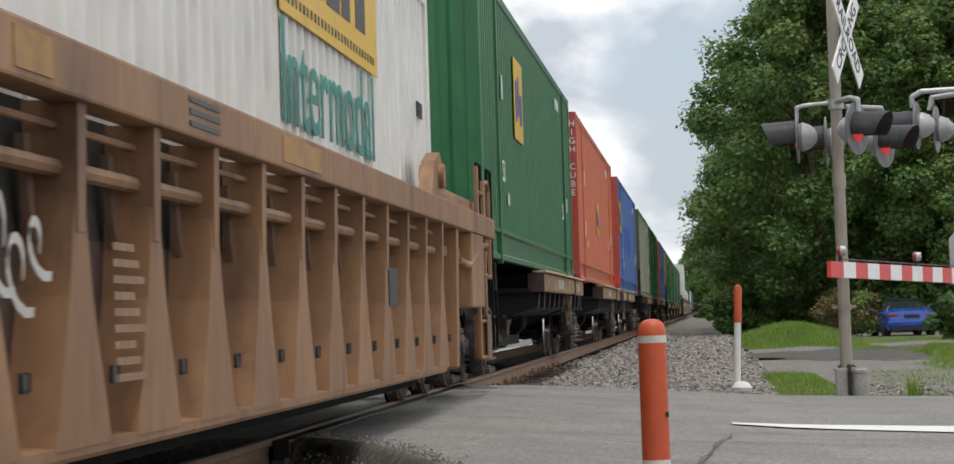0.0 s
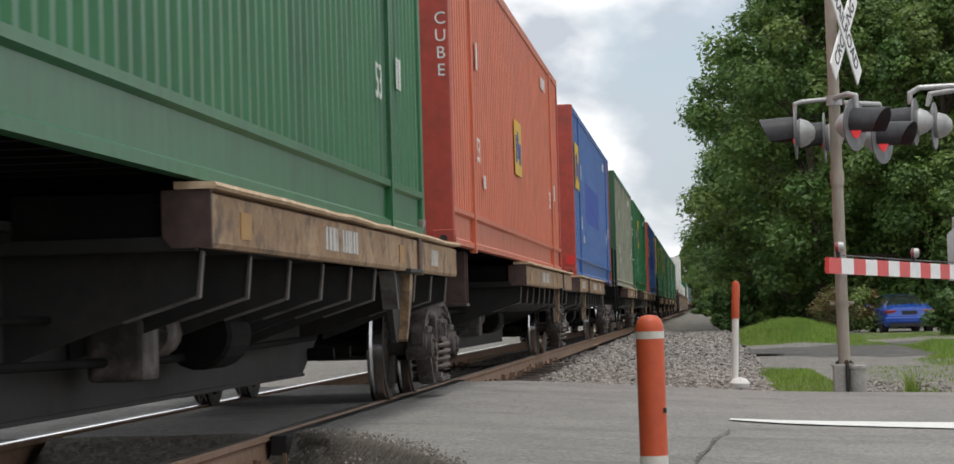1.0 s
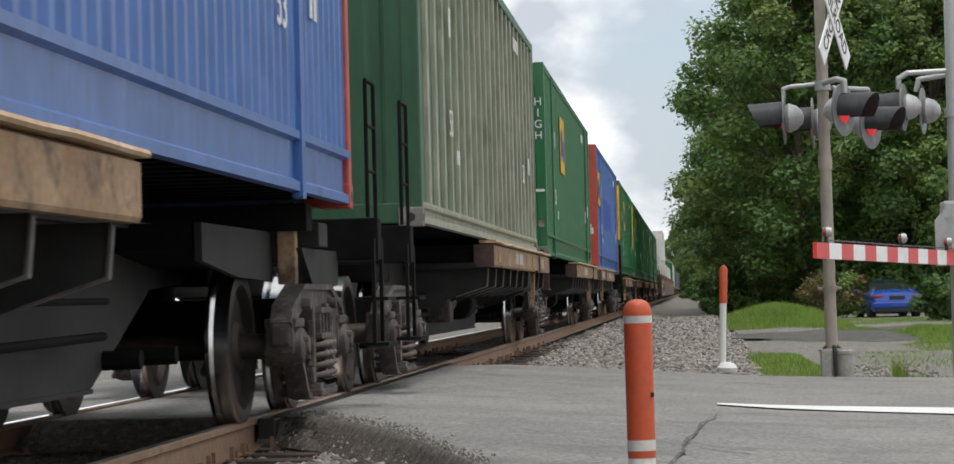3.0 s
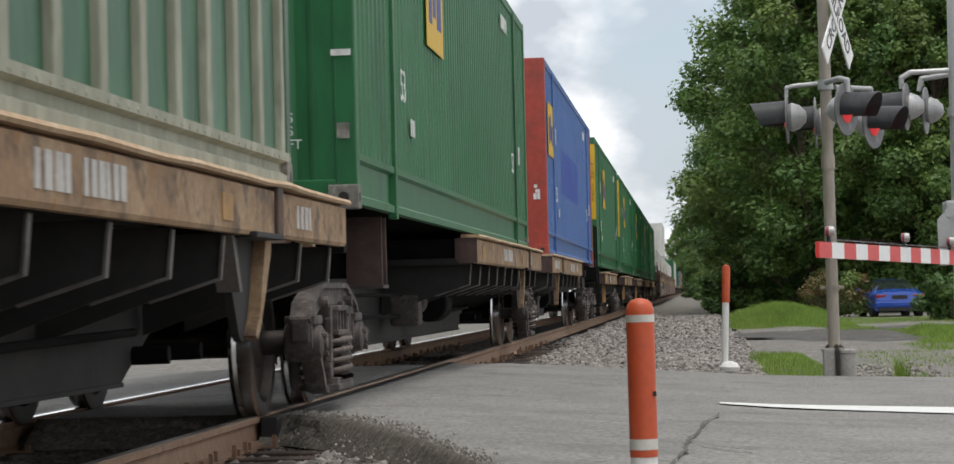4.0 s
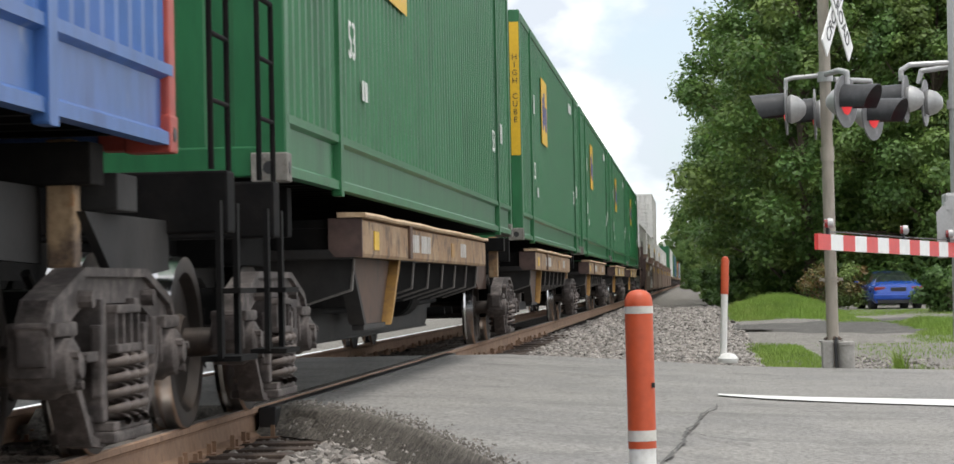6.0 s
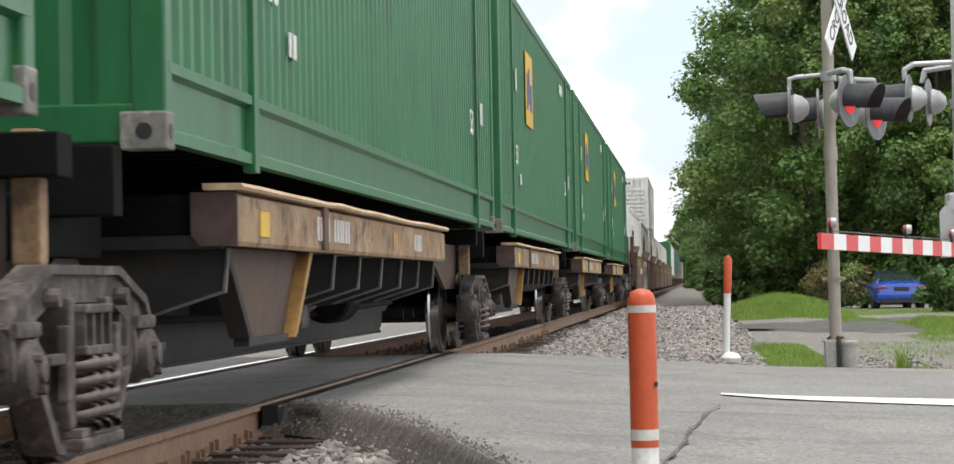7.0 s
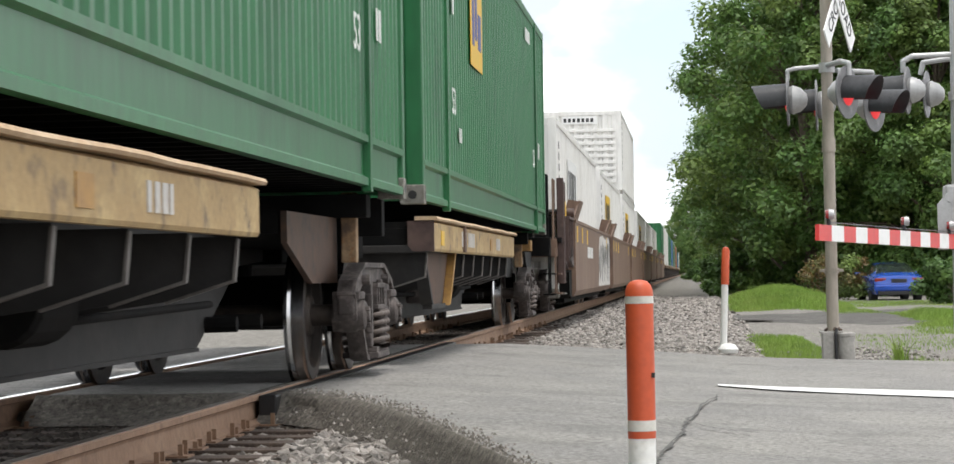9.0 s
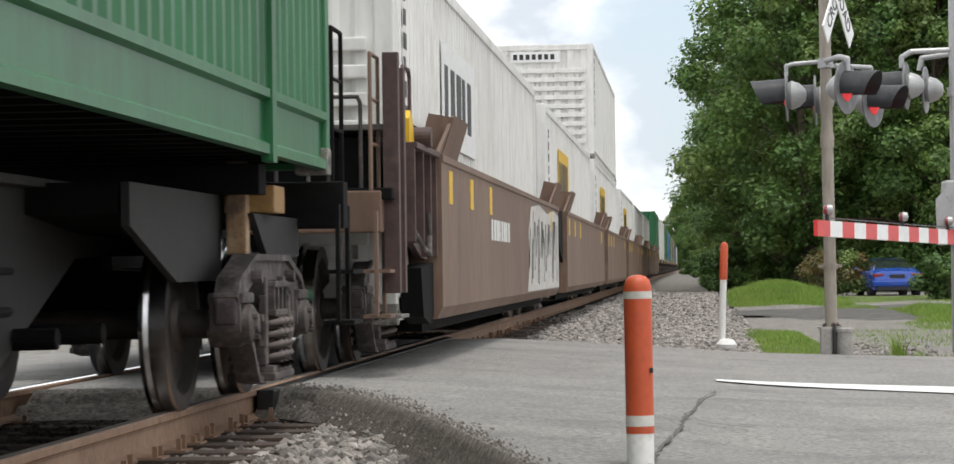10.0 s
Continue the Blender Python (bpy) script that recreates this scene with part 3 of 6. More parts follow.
def bearing_mesh():
    bm = B()
    lathe(bm, [(0.05, -0.10), (0.118, -0.10), (0.122, -0.02), (0.122, 0.05), (0.105, 0.075), (0.10, 0.115), (0.075, 0.13), (0.05, 0.132), (0.045, 0.15), (0.02, 0.152)], axis='x', seg=22)
    for i in range(3):
        a = 2.094 * i + 0.4
        tube(bm, (0.10, 0.07 * math.cos(a), 0.07 * math.sin(a)), (0.155, 0.07 * math.cos(a), 0.07 * math.sin(a)), 0.018, seg=6)
    box(bm, -0.09, 0.10, -0.15, 0.15, 0.105, 0.16, 0.015)
    for s in (1, -1):
        box(bm, -0.08, 0.08, s * 0.135 - 0.018, s * 0.135 + 0.018, -0.04, 0.12, 0.008)
    return meshed("bearing", bm, CAST, True)


def spring_mesh():
    return meshed("spring", helix(B(), (0, 0), 0.064, 0.0185, 0.20, 0.475, 4.6, 12), SPRING)


def bolster_mesh():
    bm = B()
    box(bm, -0.90, 0.90, -0.20, 0.20, 0.46, 0.72, 0.03)
    tube(bm, (0, 0, 0.70), (0, 0, 0.80), 0.22, seg=20)
    for s in (1, -1):
        box(bm, -0.9, 0.9, s * 0.42 - 0.05, s * 0.42 + 0.05, 0.40, 0.52, 0.01)
        for x in (-0.75, 0.75):
            box(bm, x - 0.06, x + 0.06, s * 0.44, s * 0.47 + 0.02, 0.30, 0.60, 0.01)
            tube(bm, (x, s * 0.42, 0.46), (0, s * 0.12, 0.40), 0.03, seg=8)
    return meshed("truck", bm, BLACK)


wheels = []


def truck(parent, y):
    """A two-axle freight truck at the distance y along its car."""
    tr = part("truck", shared("truck", bolster_mesh), None, parent, "grimy two-axle freight truck")
    tr.location = (0, y, 0)
    for s in (1, -1):
        o = part("side_frame", shared("side_frame", side_frame_mesh), None, tr)
        o.location = (s * 1.05, 0, 0)
        o = part("bolster_end", shared("bolster_end", bolster_end_mesh), None, tr)
        o.location = (s * 1.05, 0, 0)
        if s < 0:
            o.rotation_euler = (0, 0, math.pi)
        for dy in (-0.155, 0.0, 0.155):
            for dx in (0.05, -0.10):
                o = part("spring", shared("spring", spring_mesh), None, tr)
                o.location = (s * (1.075 + dx), dy, 0)
        for e in (1, -1):
            o = part("friction_wedge", shared("friction_wedge", wedge_mesh), None, tr)
            o.location = (s * 1.05, 0, 0)
            if e < 0:
                o.rotation_euler = (0, 0, math.pi)
        for e in (1, -1):
            o = part("bearing", shared("bearing", bearing_mesh), None, tr)
            o.location = (s * 1.05, e * 0.89, WHEEL_R)
            if s < 0:
                o.rotation_euler = (0, 0, math.pi)
    for e in (1, -1):
        o = part("wheelset", shared("wheelset", wheelset_mesh), None, tr)
        o.location = (0, e * 0.89, WHEEL_R)
        wheels.append((o, e * 0.89))
    return tr


moving = []


def wavy(bm, x, y0, y1, z0, z1, pitch, amp, flip=1):
    """A wall of pressed trapezoid ribs between two heights."""
    n = max(1, round((y1 - y0) / pitch))
    p = (y1 - y0) / n
    line = []
    for i in range(n):
        a = y0 + i * p
        line += [(a, 0), (a + 0.30 * p, 0), (a + 0.50 * p, 1), (a + 0.80 * p, 1)]
    line.append((y1, 0))
    lo = [bm.verts.new((x - flip * amp * k, y, z0)) for y, k in line]
    hi = [bm.verts.new((x - flip * amp * k, y, z1)) for y, k in line]
    fs = [bm.faces.new((lo[i], lo[i + 1], hi[i + 1], hi[i])) for i in range(len(line) - 1)]
    bmesh.ops.recalc_face_normals(bm, faces=fs)
    for f in fs:
        if f.calc_center_median().x and f.normal.x * flip < 0:
            f.normal_flip()
    return bm


def decal(name, mat, parent, x, y0, y1, z0, z1, label="", d=0.004):
    return part(name, box(B(), x - 0.002, x + d, y0, y1, z0, z1), mat, parent, label)


def bars(parent, mat, x, y, z, n, w, h, gap, vertical=False, name="marking"):
    """Lettering too small to read, as a row or a column of plain bars in one mesh."""
    bm = B()
    for i in range(n):
        k = 0.8 + 0.2 * ((i * 7) % 3)
        if vertical:
            box(bm, x - 0.002, x + 0.004, y, y + w * k, z - i * (h + gap) - h, z - i * (h + gap))
        else:
            box(bm, x - 0.002, x + 0.004, y + i * (w + gap), y + i * (w + gap) + w * k, z, z + h)
    ob = part(name, bm, mat, parent)
    ob["kind"] = "stuff"
    return ob


def end_wall(parent, name, mat, y, s, z0, z1):
    """The ribbed end of a container, one folded sheet with thickness. s: +1 looks along +y."""
    n, pts = 8, []
    p = 2.40 / n
    for i in range(n):
        a = -1.20 + i * p
        pts += [(a, 0), (a + 0.25 * p, 0), (a + 0.40 * p, 1), (a + 0.85 * p, 1)]
    pts.append((1.20, 0))
    out = [(x, y + s * 0.04 * k) for x, k in pts] + [(1.20, y - s * 0.03), (-1.20, y - s * 0.03)]
    return part(name, prism(B(), out, 'z', z0 + 0.14, z1 - 0.11), mat, parent)


def container(name, label, y0, z0, body, ends, L=16.154, H=2.90, rib=0.28, amp=0.036, posts=True, skirt=0.33, frame_mat=None, post_w=0.14, ribs_out=None, patch=None):
    """A 53-foot box seen from its +x side: rails, posts, ribbed walls, ends, roof."""
    c = thing(name, label, "shipping container", "containers on the train", at=pose(XC, y0, 0))
    moving.append((c, y0))
    hw = 1.295
    z1 = z0 + H
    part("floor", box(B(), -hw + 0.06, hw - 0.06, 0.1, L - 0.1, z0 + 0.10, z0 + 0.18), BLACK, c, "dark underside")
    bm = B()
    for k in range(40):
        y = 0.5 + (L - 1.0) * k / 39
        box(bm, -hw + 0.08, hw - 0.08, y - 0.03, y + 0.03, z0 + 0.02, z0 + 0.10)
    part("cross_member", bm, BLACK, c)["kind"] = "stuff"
    for s in (1, -1):
        zs = z0 + skirt
        bm = B()
        prism(bm, [(s * (hw - 0.07), z0), (s * hw, z0), (s * hw, z0 + 0.05), (s * (hw - 0.035), z0 + 0.07), (s * (hw - 0.035), zs - 0.06),
                   (s * (hw + 0.004), zs - 0.045), (s * (hw + 0.004), zs), (s * (hw - 0.07), zs)], 'y', 0.06, L - 0.06)
        part("bottom_rail", bm, ribs_out or body, c)
        part("top_rail", box(B(), s * hw - 0.05, s * hw + 0.0 if s > 0 else s * hw + 0.05, 0.06, L - 0.06, z1 - 0.11, z1, 0.012), body, c)
        if ribs_out:
            part("side_wall", box(B(), *sorted((s * (hw - 0.075), s * (hw - 0.05))), 0.12, L - 0.12, zs - 0.01, z1 - 0.10), body, c)
            n = int((L - 0.3) / rib)
            for i in range(n + 1):
                y = 0.15 + (L - 0.3) * i / n
                bm = box(B(), *sorted((s * (hw - 0.055), s * (hw - 0.008))), y - 0.055, y + 0.055, zs - 0.02, z1 - 0.09, 0.01)
                part("side_rib", bm, ribs_out, c, "chalky pale rib")
            bm = B()
            for i in range(int(L / 0.16)):
                tube(bm, (s * (hw - 0.04), 0.16 + 0.16 * i, zs - 0.03), (s * (hw + 0.008), 0.16 + 0.16 * i, zs - 0.03), 0.012, seg=5)
            part("rivet", bm, ribs_out, c)["kind"] = "stuff"
        else:
            bm = B()
            cuts = [zs - 0.01] + ([patch[2], patch[3]] if patch else []) + [z1 - 0.10]
            for za, zb in zip(cuts, cuts[1:]):
                wavy(bm, s * (hw - 0.012), 0.12, L - 0.12, za, zb, rib, amp, s)
            if patch:
                for f in bm.faces:
                    m = f.calc_center_median()
                    f.material_index = 1 if patch[0] < m.y < patch[1] and patch[2] < m.z < patch[3] else 0
            part("side_wall", bm, [body, patch[4]] if patch else body, c)
        for y in ((1.98, L - 1.98) if posts else ()):
            bm = box(B(), s * hw - 0.05, s * hw + 0.05, y - 0.06, y + 0.06, z0 - 0.04, z1 - 0.05, 0.012)
            for v in bm.verts:
                if v.co.x * s > hw:
                    v.co.x = s * (hw + 0.014)
            part("side_post", bm, body, c)
    part("roof", box(B(), -hw + 0.03, hw - 0.03, 0.06, L - 0.06, z1 - 0.03, z1 - 0.006), body, c)
    for y, s, mat in ((0.06, -1, ends[0]), (L - 0.06, 1, ends[1])):
        end_wall(c, "front_wall" if s < 0 else "door", mat, y, s, z0, z1)
        for sx in (1, -1):
            bm = box(B(), *sorted((sx * (hw - post_w), sx * hw + 0.002 * sx)), y - 0.07 if s > 0 else y - 0.06, y + 0.06 if s > 0 else y + 0.07, z0 - 0.02, z1 + 0.01, 0.014)
            part("corner_post", bm, frame_mat or mat, c)
            ym = y - 0.005 if s > 0 else y + 0.005
            part("corner_casting", box(B(), *sorted((sx * (hw - 0.19), sx * (hw + 0.006))), ym - 0.075, ym + 0.075, z0 - 0.03, z0 + 0.125, 0.01), REDEND if frame_mat is REDEND else CASTING, c, "worn corner casting")
        part("end_sill", box(B(), -hw + 0.14, hw - 0.14, y - 0.05, y + 0.05, z0, z0 + 0.16, 0.01), mat, c)
        part("end_header", box(B(), -hw + 0.14, hw - 0.14, y - 0.05, y + 0.05, z1 - 0.13, z1, 0.01), mat, c)
        if s < 0:
            part("casting_hole", tube(B(), (hw - 0.09, y - 0.066, z0 + 0.045), (hw - 0.09, y - 0.073, z0 + 0.045), 0.035, seg=14), INK, c)
        part("casting_hole", tube(B(), (hw + 0.004, y, z0 + 0.045), (hw + 0.009, y, z0 + 0.045), 0.032, seg=14), INK, c)
    return c


SIDE = 1.295 + 0.004


def emblem(c, y, z, w=1.3, h=0.95):
    """A yellow rectangle with a dark shape on it, lying on the ribs of a side."""
    decal("logo", YELLOW, c, SIDE, y, y + w, z, z + h, "yellow rectangular emblem")
    bm = B()
    x = SIDE + 0.004
    box(bm, x, x + 0.004, y + 0.14 * w, y + 0.30 * w, z + 0.22 * h, z + 0.72 * h)
    box(bm, x, x + 0.004, y + 0.38 * w, y + 0.54 * w, z + 0.30 * h, z + 0.80 * h)
    box(bm, x, x + 0.004, y + 0.62 * w, y + 0.86 * w, z + 0.22 * h, z + 0.60 * h)
    part("emblem_shape", bm, DECALBLUE, c)


def small_marks(c, z0, L=16.154):
    """White codes near both ends of a side."""
    x = SIDE + 0.002
    for y, z in ((2.55, z0 + 0.95), (L - 2.55, z0 + 0.95)):
        words("53", 0.34, "size_code", MARK, c, pose(x, y, z, 90, 0, 90))
    bars(c, MARK, x, 3.0, z0 + 0.62, 2, 0.09, 0.13, 0.05)
    bars(c, MARK, x, L - 3.9, z0 + 2.45, 6, 0.09, 0.16, 0.05)
    bars(c, MARK, x, 2.5, z0 + 1.75, 1, 0.16, 0.26, 0.05)
    bars(c, MARK, x, L - 1.6, z0 + 1.0, 2, 0.09, 0.22, 0.05)


def spine_unit(y0, y1, front_end, rear_end, pans, rear_truck=True, front_truck=False, mat=PAN, top=1.25, pedestal=False, wide=0.0):
    """One platform of an articulated spine car from truck centre y0 to truck centre y1. pans: (start, end, gusset) of side platforms."""
    u = thing("spine_car", "weathered spine car with tan side platforms and a grimy centre sill", "railway car", "spine cars of the train", at=pose(XC, y0, 0))
    moving.append((u, y0))
    L = y1 - y0
    a = 0.55
    sill = [(a, 0.82), (a, 1.12), (L - a, 1.12), (L - a, 0.82), (L - 1.5, 0.78), (L - 2.9, 0.27), (2.9, 0.27), (1.5, 0.78)]
    part("centre_sill", prism(B(), sill, 'x', -0.40, 0.40), SILL, u, "grimy fish-bellied centre sill")
    bm = B()
    box(bm, -0.42, 0.42, 2.9, L - 2.9, 0.262, 0.285)
    box(bm, -0.50, 0.50, 0.5, L - 0.5, 1.10, 1.14)
    part("sill_flange", bm, SILL, u)
    for k, yy in enumerate((0.0, L)):
        s = 1 if k == 0 else -1
        part("bolster", box(B(), -0.5, 0.5, yy + s * 0.05 - 0.3 * (s < 0), yy + s * 0.05 + 0.3 * (s > 0) + 0.0, 0.80, 1.10, 0.02), BLACK, u)
    for p0, p1, gus in pans:
        p0, p1 = p0 - y0, p1 - y0
        for s in (1, -1):
            low = top - 0.245
            fascia = prism(B(), [(s * 1.31, low), (s * 1.36, low), (s * 1.37, low + 0.02), (s * 1.37, top - 0.02), (s * 1.33, top), (s * 1.31, top)], 'y', p0, p1)
            pl = part("side_platform", fascia, mat, u, "tan weathered side platform")
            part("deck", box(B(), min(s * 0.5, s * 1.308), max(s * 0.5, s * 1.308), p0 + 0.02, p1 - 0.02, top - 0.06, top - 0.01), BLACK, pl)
            # Black plate closing the platform end: it paints the dark hollow of an open channel.
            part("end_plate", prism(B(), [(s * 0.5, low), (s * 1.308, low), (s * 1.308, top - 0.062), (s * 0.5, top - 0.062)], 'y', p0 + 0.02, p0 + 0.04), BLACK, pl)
            if gus is not None:
                part("end_beam", box(B(), *sorted((s * 0.45, s * 1.30)), p0 - 0.02, p0 + 0.05, low - 0.012, low + 0.05, 0.008), SILL, pl)
                part("end_cheek", prism(B(), [(s * 1.16, low + 0.05), (s * 1.20, low), (s * 1.372, low), (s * 1.372, top - 0.002), (s * 1.16, top - 0.002)], 'y', p0 - 0.03, p0 - 0.002), MAROON, pl, "dark end return")
            lip = B()
            n = 18
            rim = []
            for i in range(n + 1):
                f0 = p0 - 0.05 + (p1 - p0 + 0.1) * i / n
                w = 0.009 * noise.noise((f0 * 1.1, y0, 3)) + 0.005 * noise.noise((f0 * 4, y0, 7))
                rim.append([lip.verts.new((s * x, f0, top + z + w)) for x, z in ((1.22, 0.002), (1.395 + w, 0.002), (1.405 + w, 0.015), (1.395 + w, 0.032), (1.22, 0.034))])
            for a_, b_ in zip(rim, rim[1:]):
                for k in range(5):
                    lip.faces.new((a_[k], a_[(k + 1) % 5], b_[(k + 1) % 5], b_[k]))
            lip.faces.new(rim[0])
            lip.faces.new(rim[-1])
            bmesh.ops.recalc_face_normals(lip, faces=lip.faces)
            part("edge_strip", lip, PANTOP, pl, "worn pale edge strip")
            x = s * 1.372
            if s > 0:
                rng = random.Random(int(y0 * 7 + p0))
                yy = p0 + 0.3 * (p1 - p0)
                yy = p0 + rng.uniform(0.22, 0.40) * (p1 - p0)
                bars(pl, CHALK, x, yy, low + 0.06, 4, 0.085, 0.13, 0.04)
                bars(pl, CHALK, x, yy + 0.62, low + 0.06, 6, 0.07, 0.13, 0.035)
                bars(pl, CHALK, x, p1 - rng.uniform(1.7, 2.6), low + 0.06, 4, 0.08, 0.12, 0.05)
                decal("reflector", YELLOW if top < 1.2 else OCHRE, pl, x, p0 + 0.06 * (p1 - p0), p0 + 0.06 * (p1 - p0) + 0.24, low + 0.05, low + 0.17)
                decal("reflector", OCHRE, pl, x, p0 + 0.62 * (p1 - p0), p0 + 0.62 * (p1 - p0) + 0.24, low + 0.05, low + 0.17)
            ribs = max(3, int((p1 - p0) / 0.95))
            for i in range(ribs):
                yy = p0 + 0.15 + (p1 - p0 - 0.3) * i / (ribs - 1)
                if gus is not None and abs(yy - gus + y0) < 0.45 + wide:
                    continue
                part("gusset", prism(B(), [(s * 0.42, 0.52), (s * 0.42, low), (s * 1.29, low), (s * 1.27, low - 0.20), (s * 0.95, low - 0.30)], 'y', yy - 0.012, yy + 0.012), SILL, u)
                part("gusset_flange", prism(B(), [(s * 1.29, low - 0.01), (s * 1.302, low - 0.01), (s * 1.283, low - 0.21), (s * 0.95, low - 0.312), (s * 0.95, low - 0.30), (s * 1.27, low - 0.20)], 'y', yy - 0.03, yy + 0.012), EDGE, u)
            if gus is not None:
                g = gus - y0
                h = 0.40 + wide
                if wide:
                    bm = prism(B(), [(g - h, low), (g + h, low), (g + 0.16 + 0.6 * wide, 0.46), (g + 0.02, 0.42), (g - 0.10 - 0.6 * wide, 0.46)], 'x', s * 1.20 - 0.02, s * 1.20 + 0.02)
                    part("hitch_plate", bm, RUSTSILL, u, "rust-stained hitch plate")
                    part("hitch_flange", prism(B(), [(g + h - 0.06, low + 0.01), (g + h + 0.06, low + 0.01), (g + 0.18 + 0.6 * wide, 0.46), (g + 0.10 + 0.6 * wide, 0.44)], 'x', s * 1.20 - 0.06, s * 1.20 + 0.09), OCHRE, u, "ochre flange")
                    part("hitch_flange", box(B(), s * 1.20 - 0.03, s * 1.20 + 0.05, g - 0.12 - 0.6 * wide, g + 0.18 + 0.6 * wide, 0.42, 0.46, 0.006), SILL, u)
                    part("hitch_flange", prism(B(), [(g - h - 0.05, low), (g - h + 0.03, low), (g - 0.10 - 0.55 * wide, 0.46), (g - 0.16 - 0.6 * wide, 0.46)], 'x', s * 1.20 - 0.04, s * 1.20 + 0.06), SILL, u)
                else:
                    foot = [(g + 0.02 + 0.12 * math.cos(0.5 * k + 0.3), 0.60 - 0.10 * math.sin(0.5 * k + 0.3)) for k in range(6)]
                    part("hitch_plate", prism(B(), [(g - 0.42, low), (g + 0.36, low)] + foot, 'x', s * 1.22 - 0.02, s * 1.22 + 0.02), SILL, u, "dark tapering hitch plate")
                    part("hitch_flange", prism(B(), [(g - 0.46, low), (g - 0.38, low), (g - 0.22, 0.74), (g - 0.28, 0.74)], 'x', s * 1.22 - 0.04, s * 1.22 + 0.07), EDGE, u)
                    horn = [(g + 0.26, low + 0.06), (g + 0.34, low + 0.13), (g + 0.46, low + 0.14), (g + 0.54, low + 0.08), (g + 0.53, low - 0.06), (g + 0.32, 0.70), (g + 0.20, 0.57), (g + 0.10, 0.51),
                            (g + 0.04, 0.53), (g + 0.18, 0.63), (g + 0.36, low - 0.02)]
                    part("hitch_flange", prism(B(), horn, 'x', s * 1.24 - 0.05, s * 1.24 + 0.06), PAN, u, "rusty curved flange")
                    part("hitch_seat", box(B(), s * 1.28 - 0.12, s * 1.28 + 0.12, g - 0.40, g + 0.34, low - 0.012, low + 0.016, 0.006), SILL, u)
                part("hitch_stop", box(B(), s * 1.30 - 0.09, s * 1.30 + 0.09, g + h - 0.16, g + h + 0.0, low + 0.01, top + 0.012, 0.01), RUSTSILL, u, "rusty stop between the platform sections")
    # Sill ends in near-black, with the shade over the trucks put into the colour.
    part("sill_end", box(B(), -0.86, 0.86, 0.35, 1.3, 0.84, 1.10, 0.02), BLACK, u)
    part("sill_end", prism(B(), [(L - 2.4, 1.12), (L - 0.26, 1.12), (L - 0.26, 0.90), (L - 1.4, 0.90), (L - 2.4, 0.98)], 'x', -0.83, 0.83), BLACK, u, "sill end blackened for the shade over the truck")
    for s in (1, -1):
        web = [(L - 2.4, 1.12), (L - 0.26, 1.12), (L - 0.26, 0.66 if wide else 0.82), (L - 1.4, 0.66 if wide else 0.84), (L - 2.4, 0.92)]
        part("sill_web", prism(B(), web, 'x', s * 0.865 - 0.02, s * 0.865 + 0.02), SILL if rear_end else RUSTSILL, u, "rust-stained end web")
    for s in (1, -1):
        part("sill_post", box(B(), s * 0.98 - 0.055, s * 0.98 + 0.055, L - 0.33, L - 0.22, 0.80, 1.30, 0.012), PAN, u, "worn pale end post")
    # Added dark plate with rods that blocks the bright road behind sill and wheels.
    foot_z = 0.24 if wide else 0.11
    screen = prism(B(), [(L - 3.0, 0.24), (L - 3.0, 0.60), (L - 1.9, 0.84), (L - 0.4, 0.84), (L - 0.5, foot_z + 0.05), (L - 1.0, foot_z), (L - 2.6, foot_z)], 'x', -0.66, -0.58)
    for yy in (L - 2.6, L - 1.75):
        tube(screen, (-0.60, yy, 0.40), (0.60, yy, 0.42), 0.05, seg=10)
    part("underfloor_screen", screen, BLACK, u, "dark plate with rods added to block the bright road beyond the sill")
    if rear_end:
        for s in (1, -1):
            part("end_block", box(B(), *sorted((s * 0.86, s * 1.14)), L - 0.05, L + 0.30, 1.03, 1.18, 0.01), OCHRE if pedestal or wide else SILL, u, "ochre end block")
            part("end_bracket", prism(B(), [(L - 0.3, 1.02), (L + 1.2, 1.02), (L + 1.2, 0.80), (L + 0.2, 0.74)], 'x', s * 1.05 - 0.02, s * 1.05 + 0.02), SILL, u)
    part("container_rest", box(B(), -1.12, 1.12, L - 0.40, L - 0.18, 1.12, 1.285, 0.01), BLACK, u)
    part("container_rest", box(B(), -1.12, 1.12, 0.45, 0.60, 1.0, 1.285, 0.01), BLACK, u)
    # pipe, brake gear and dark clutter along the sill
    bm = B()
    bent(bm, [(0.55, 3.0, 0.55), (0.60, L * 0.5, 0.50), (0.55, L - 3.2, 0.55)], 0.022)
    part("brake_pipe", bm, BLACK, u)
    part("brake_rod", tube(B(), (0.62, 3.4, 0.72), (0.62, L - 3.4, 0.72), 0.016, seg=8), BLACK, u)
    bm = B()
    lathe(bm, [(0.03, 0.0), (0.17, 0.01), (0.19, 0.05), (0.19, 0.60), (0.17, 0.64), (0.03, 0.65)], (0.68, L * 0.52, 0.62), 'y', 18)
    part("air_tank", bm, BLACK, u)
    bm = B()
    box(bm, 0.5, 0.78, L * 0.42, L * 0.42 + 0.35, 0.42, 0.72, 0.03)
    part("brake_valve", bm, CAST, u)
    part("brake_cylinder", lathe(B(), [(0.02, 0.0), (0.11, 0.0), (0.12, 0.05), (0.12, 0.28), (0.05, 0.34), (0.03, 0.5)], (0.64, L * 0.46, 0.64), 'y', 16), CAST, u, "", True)
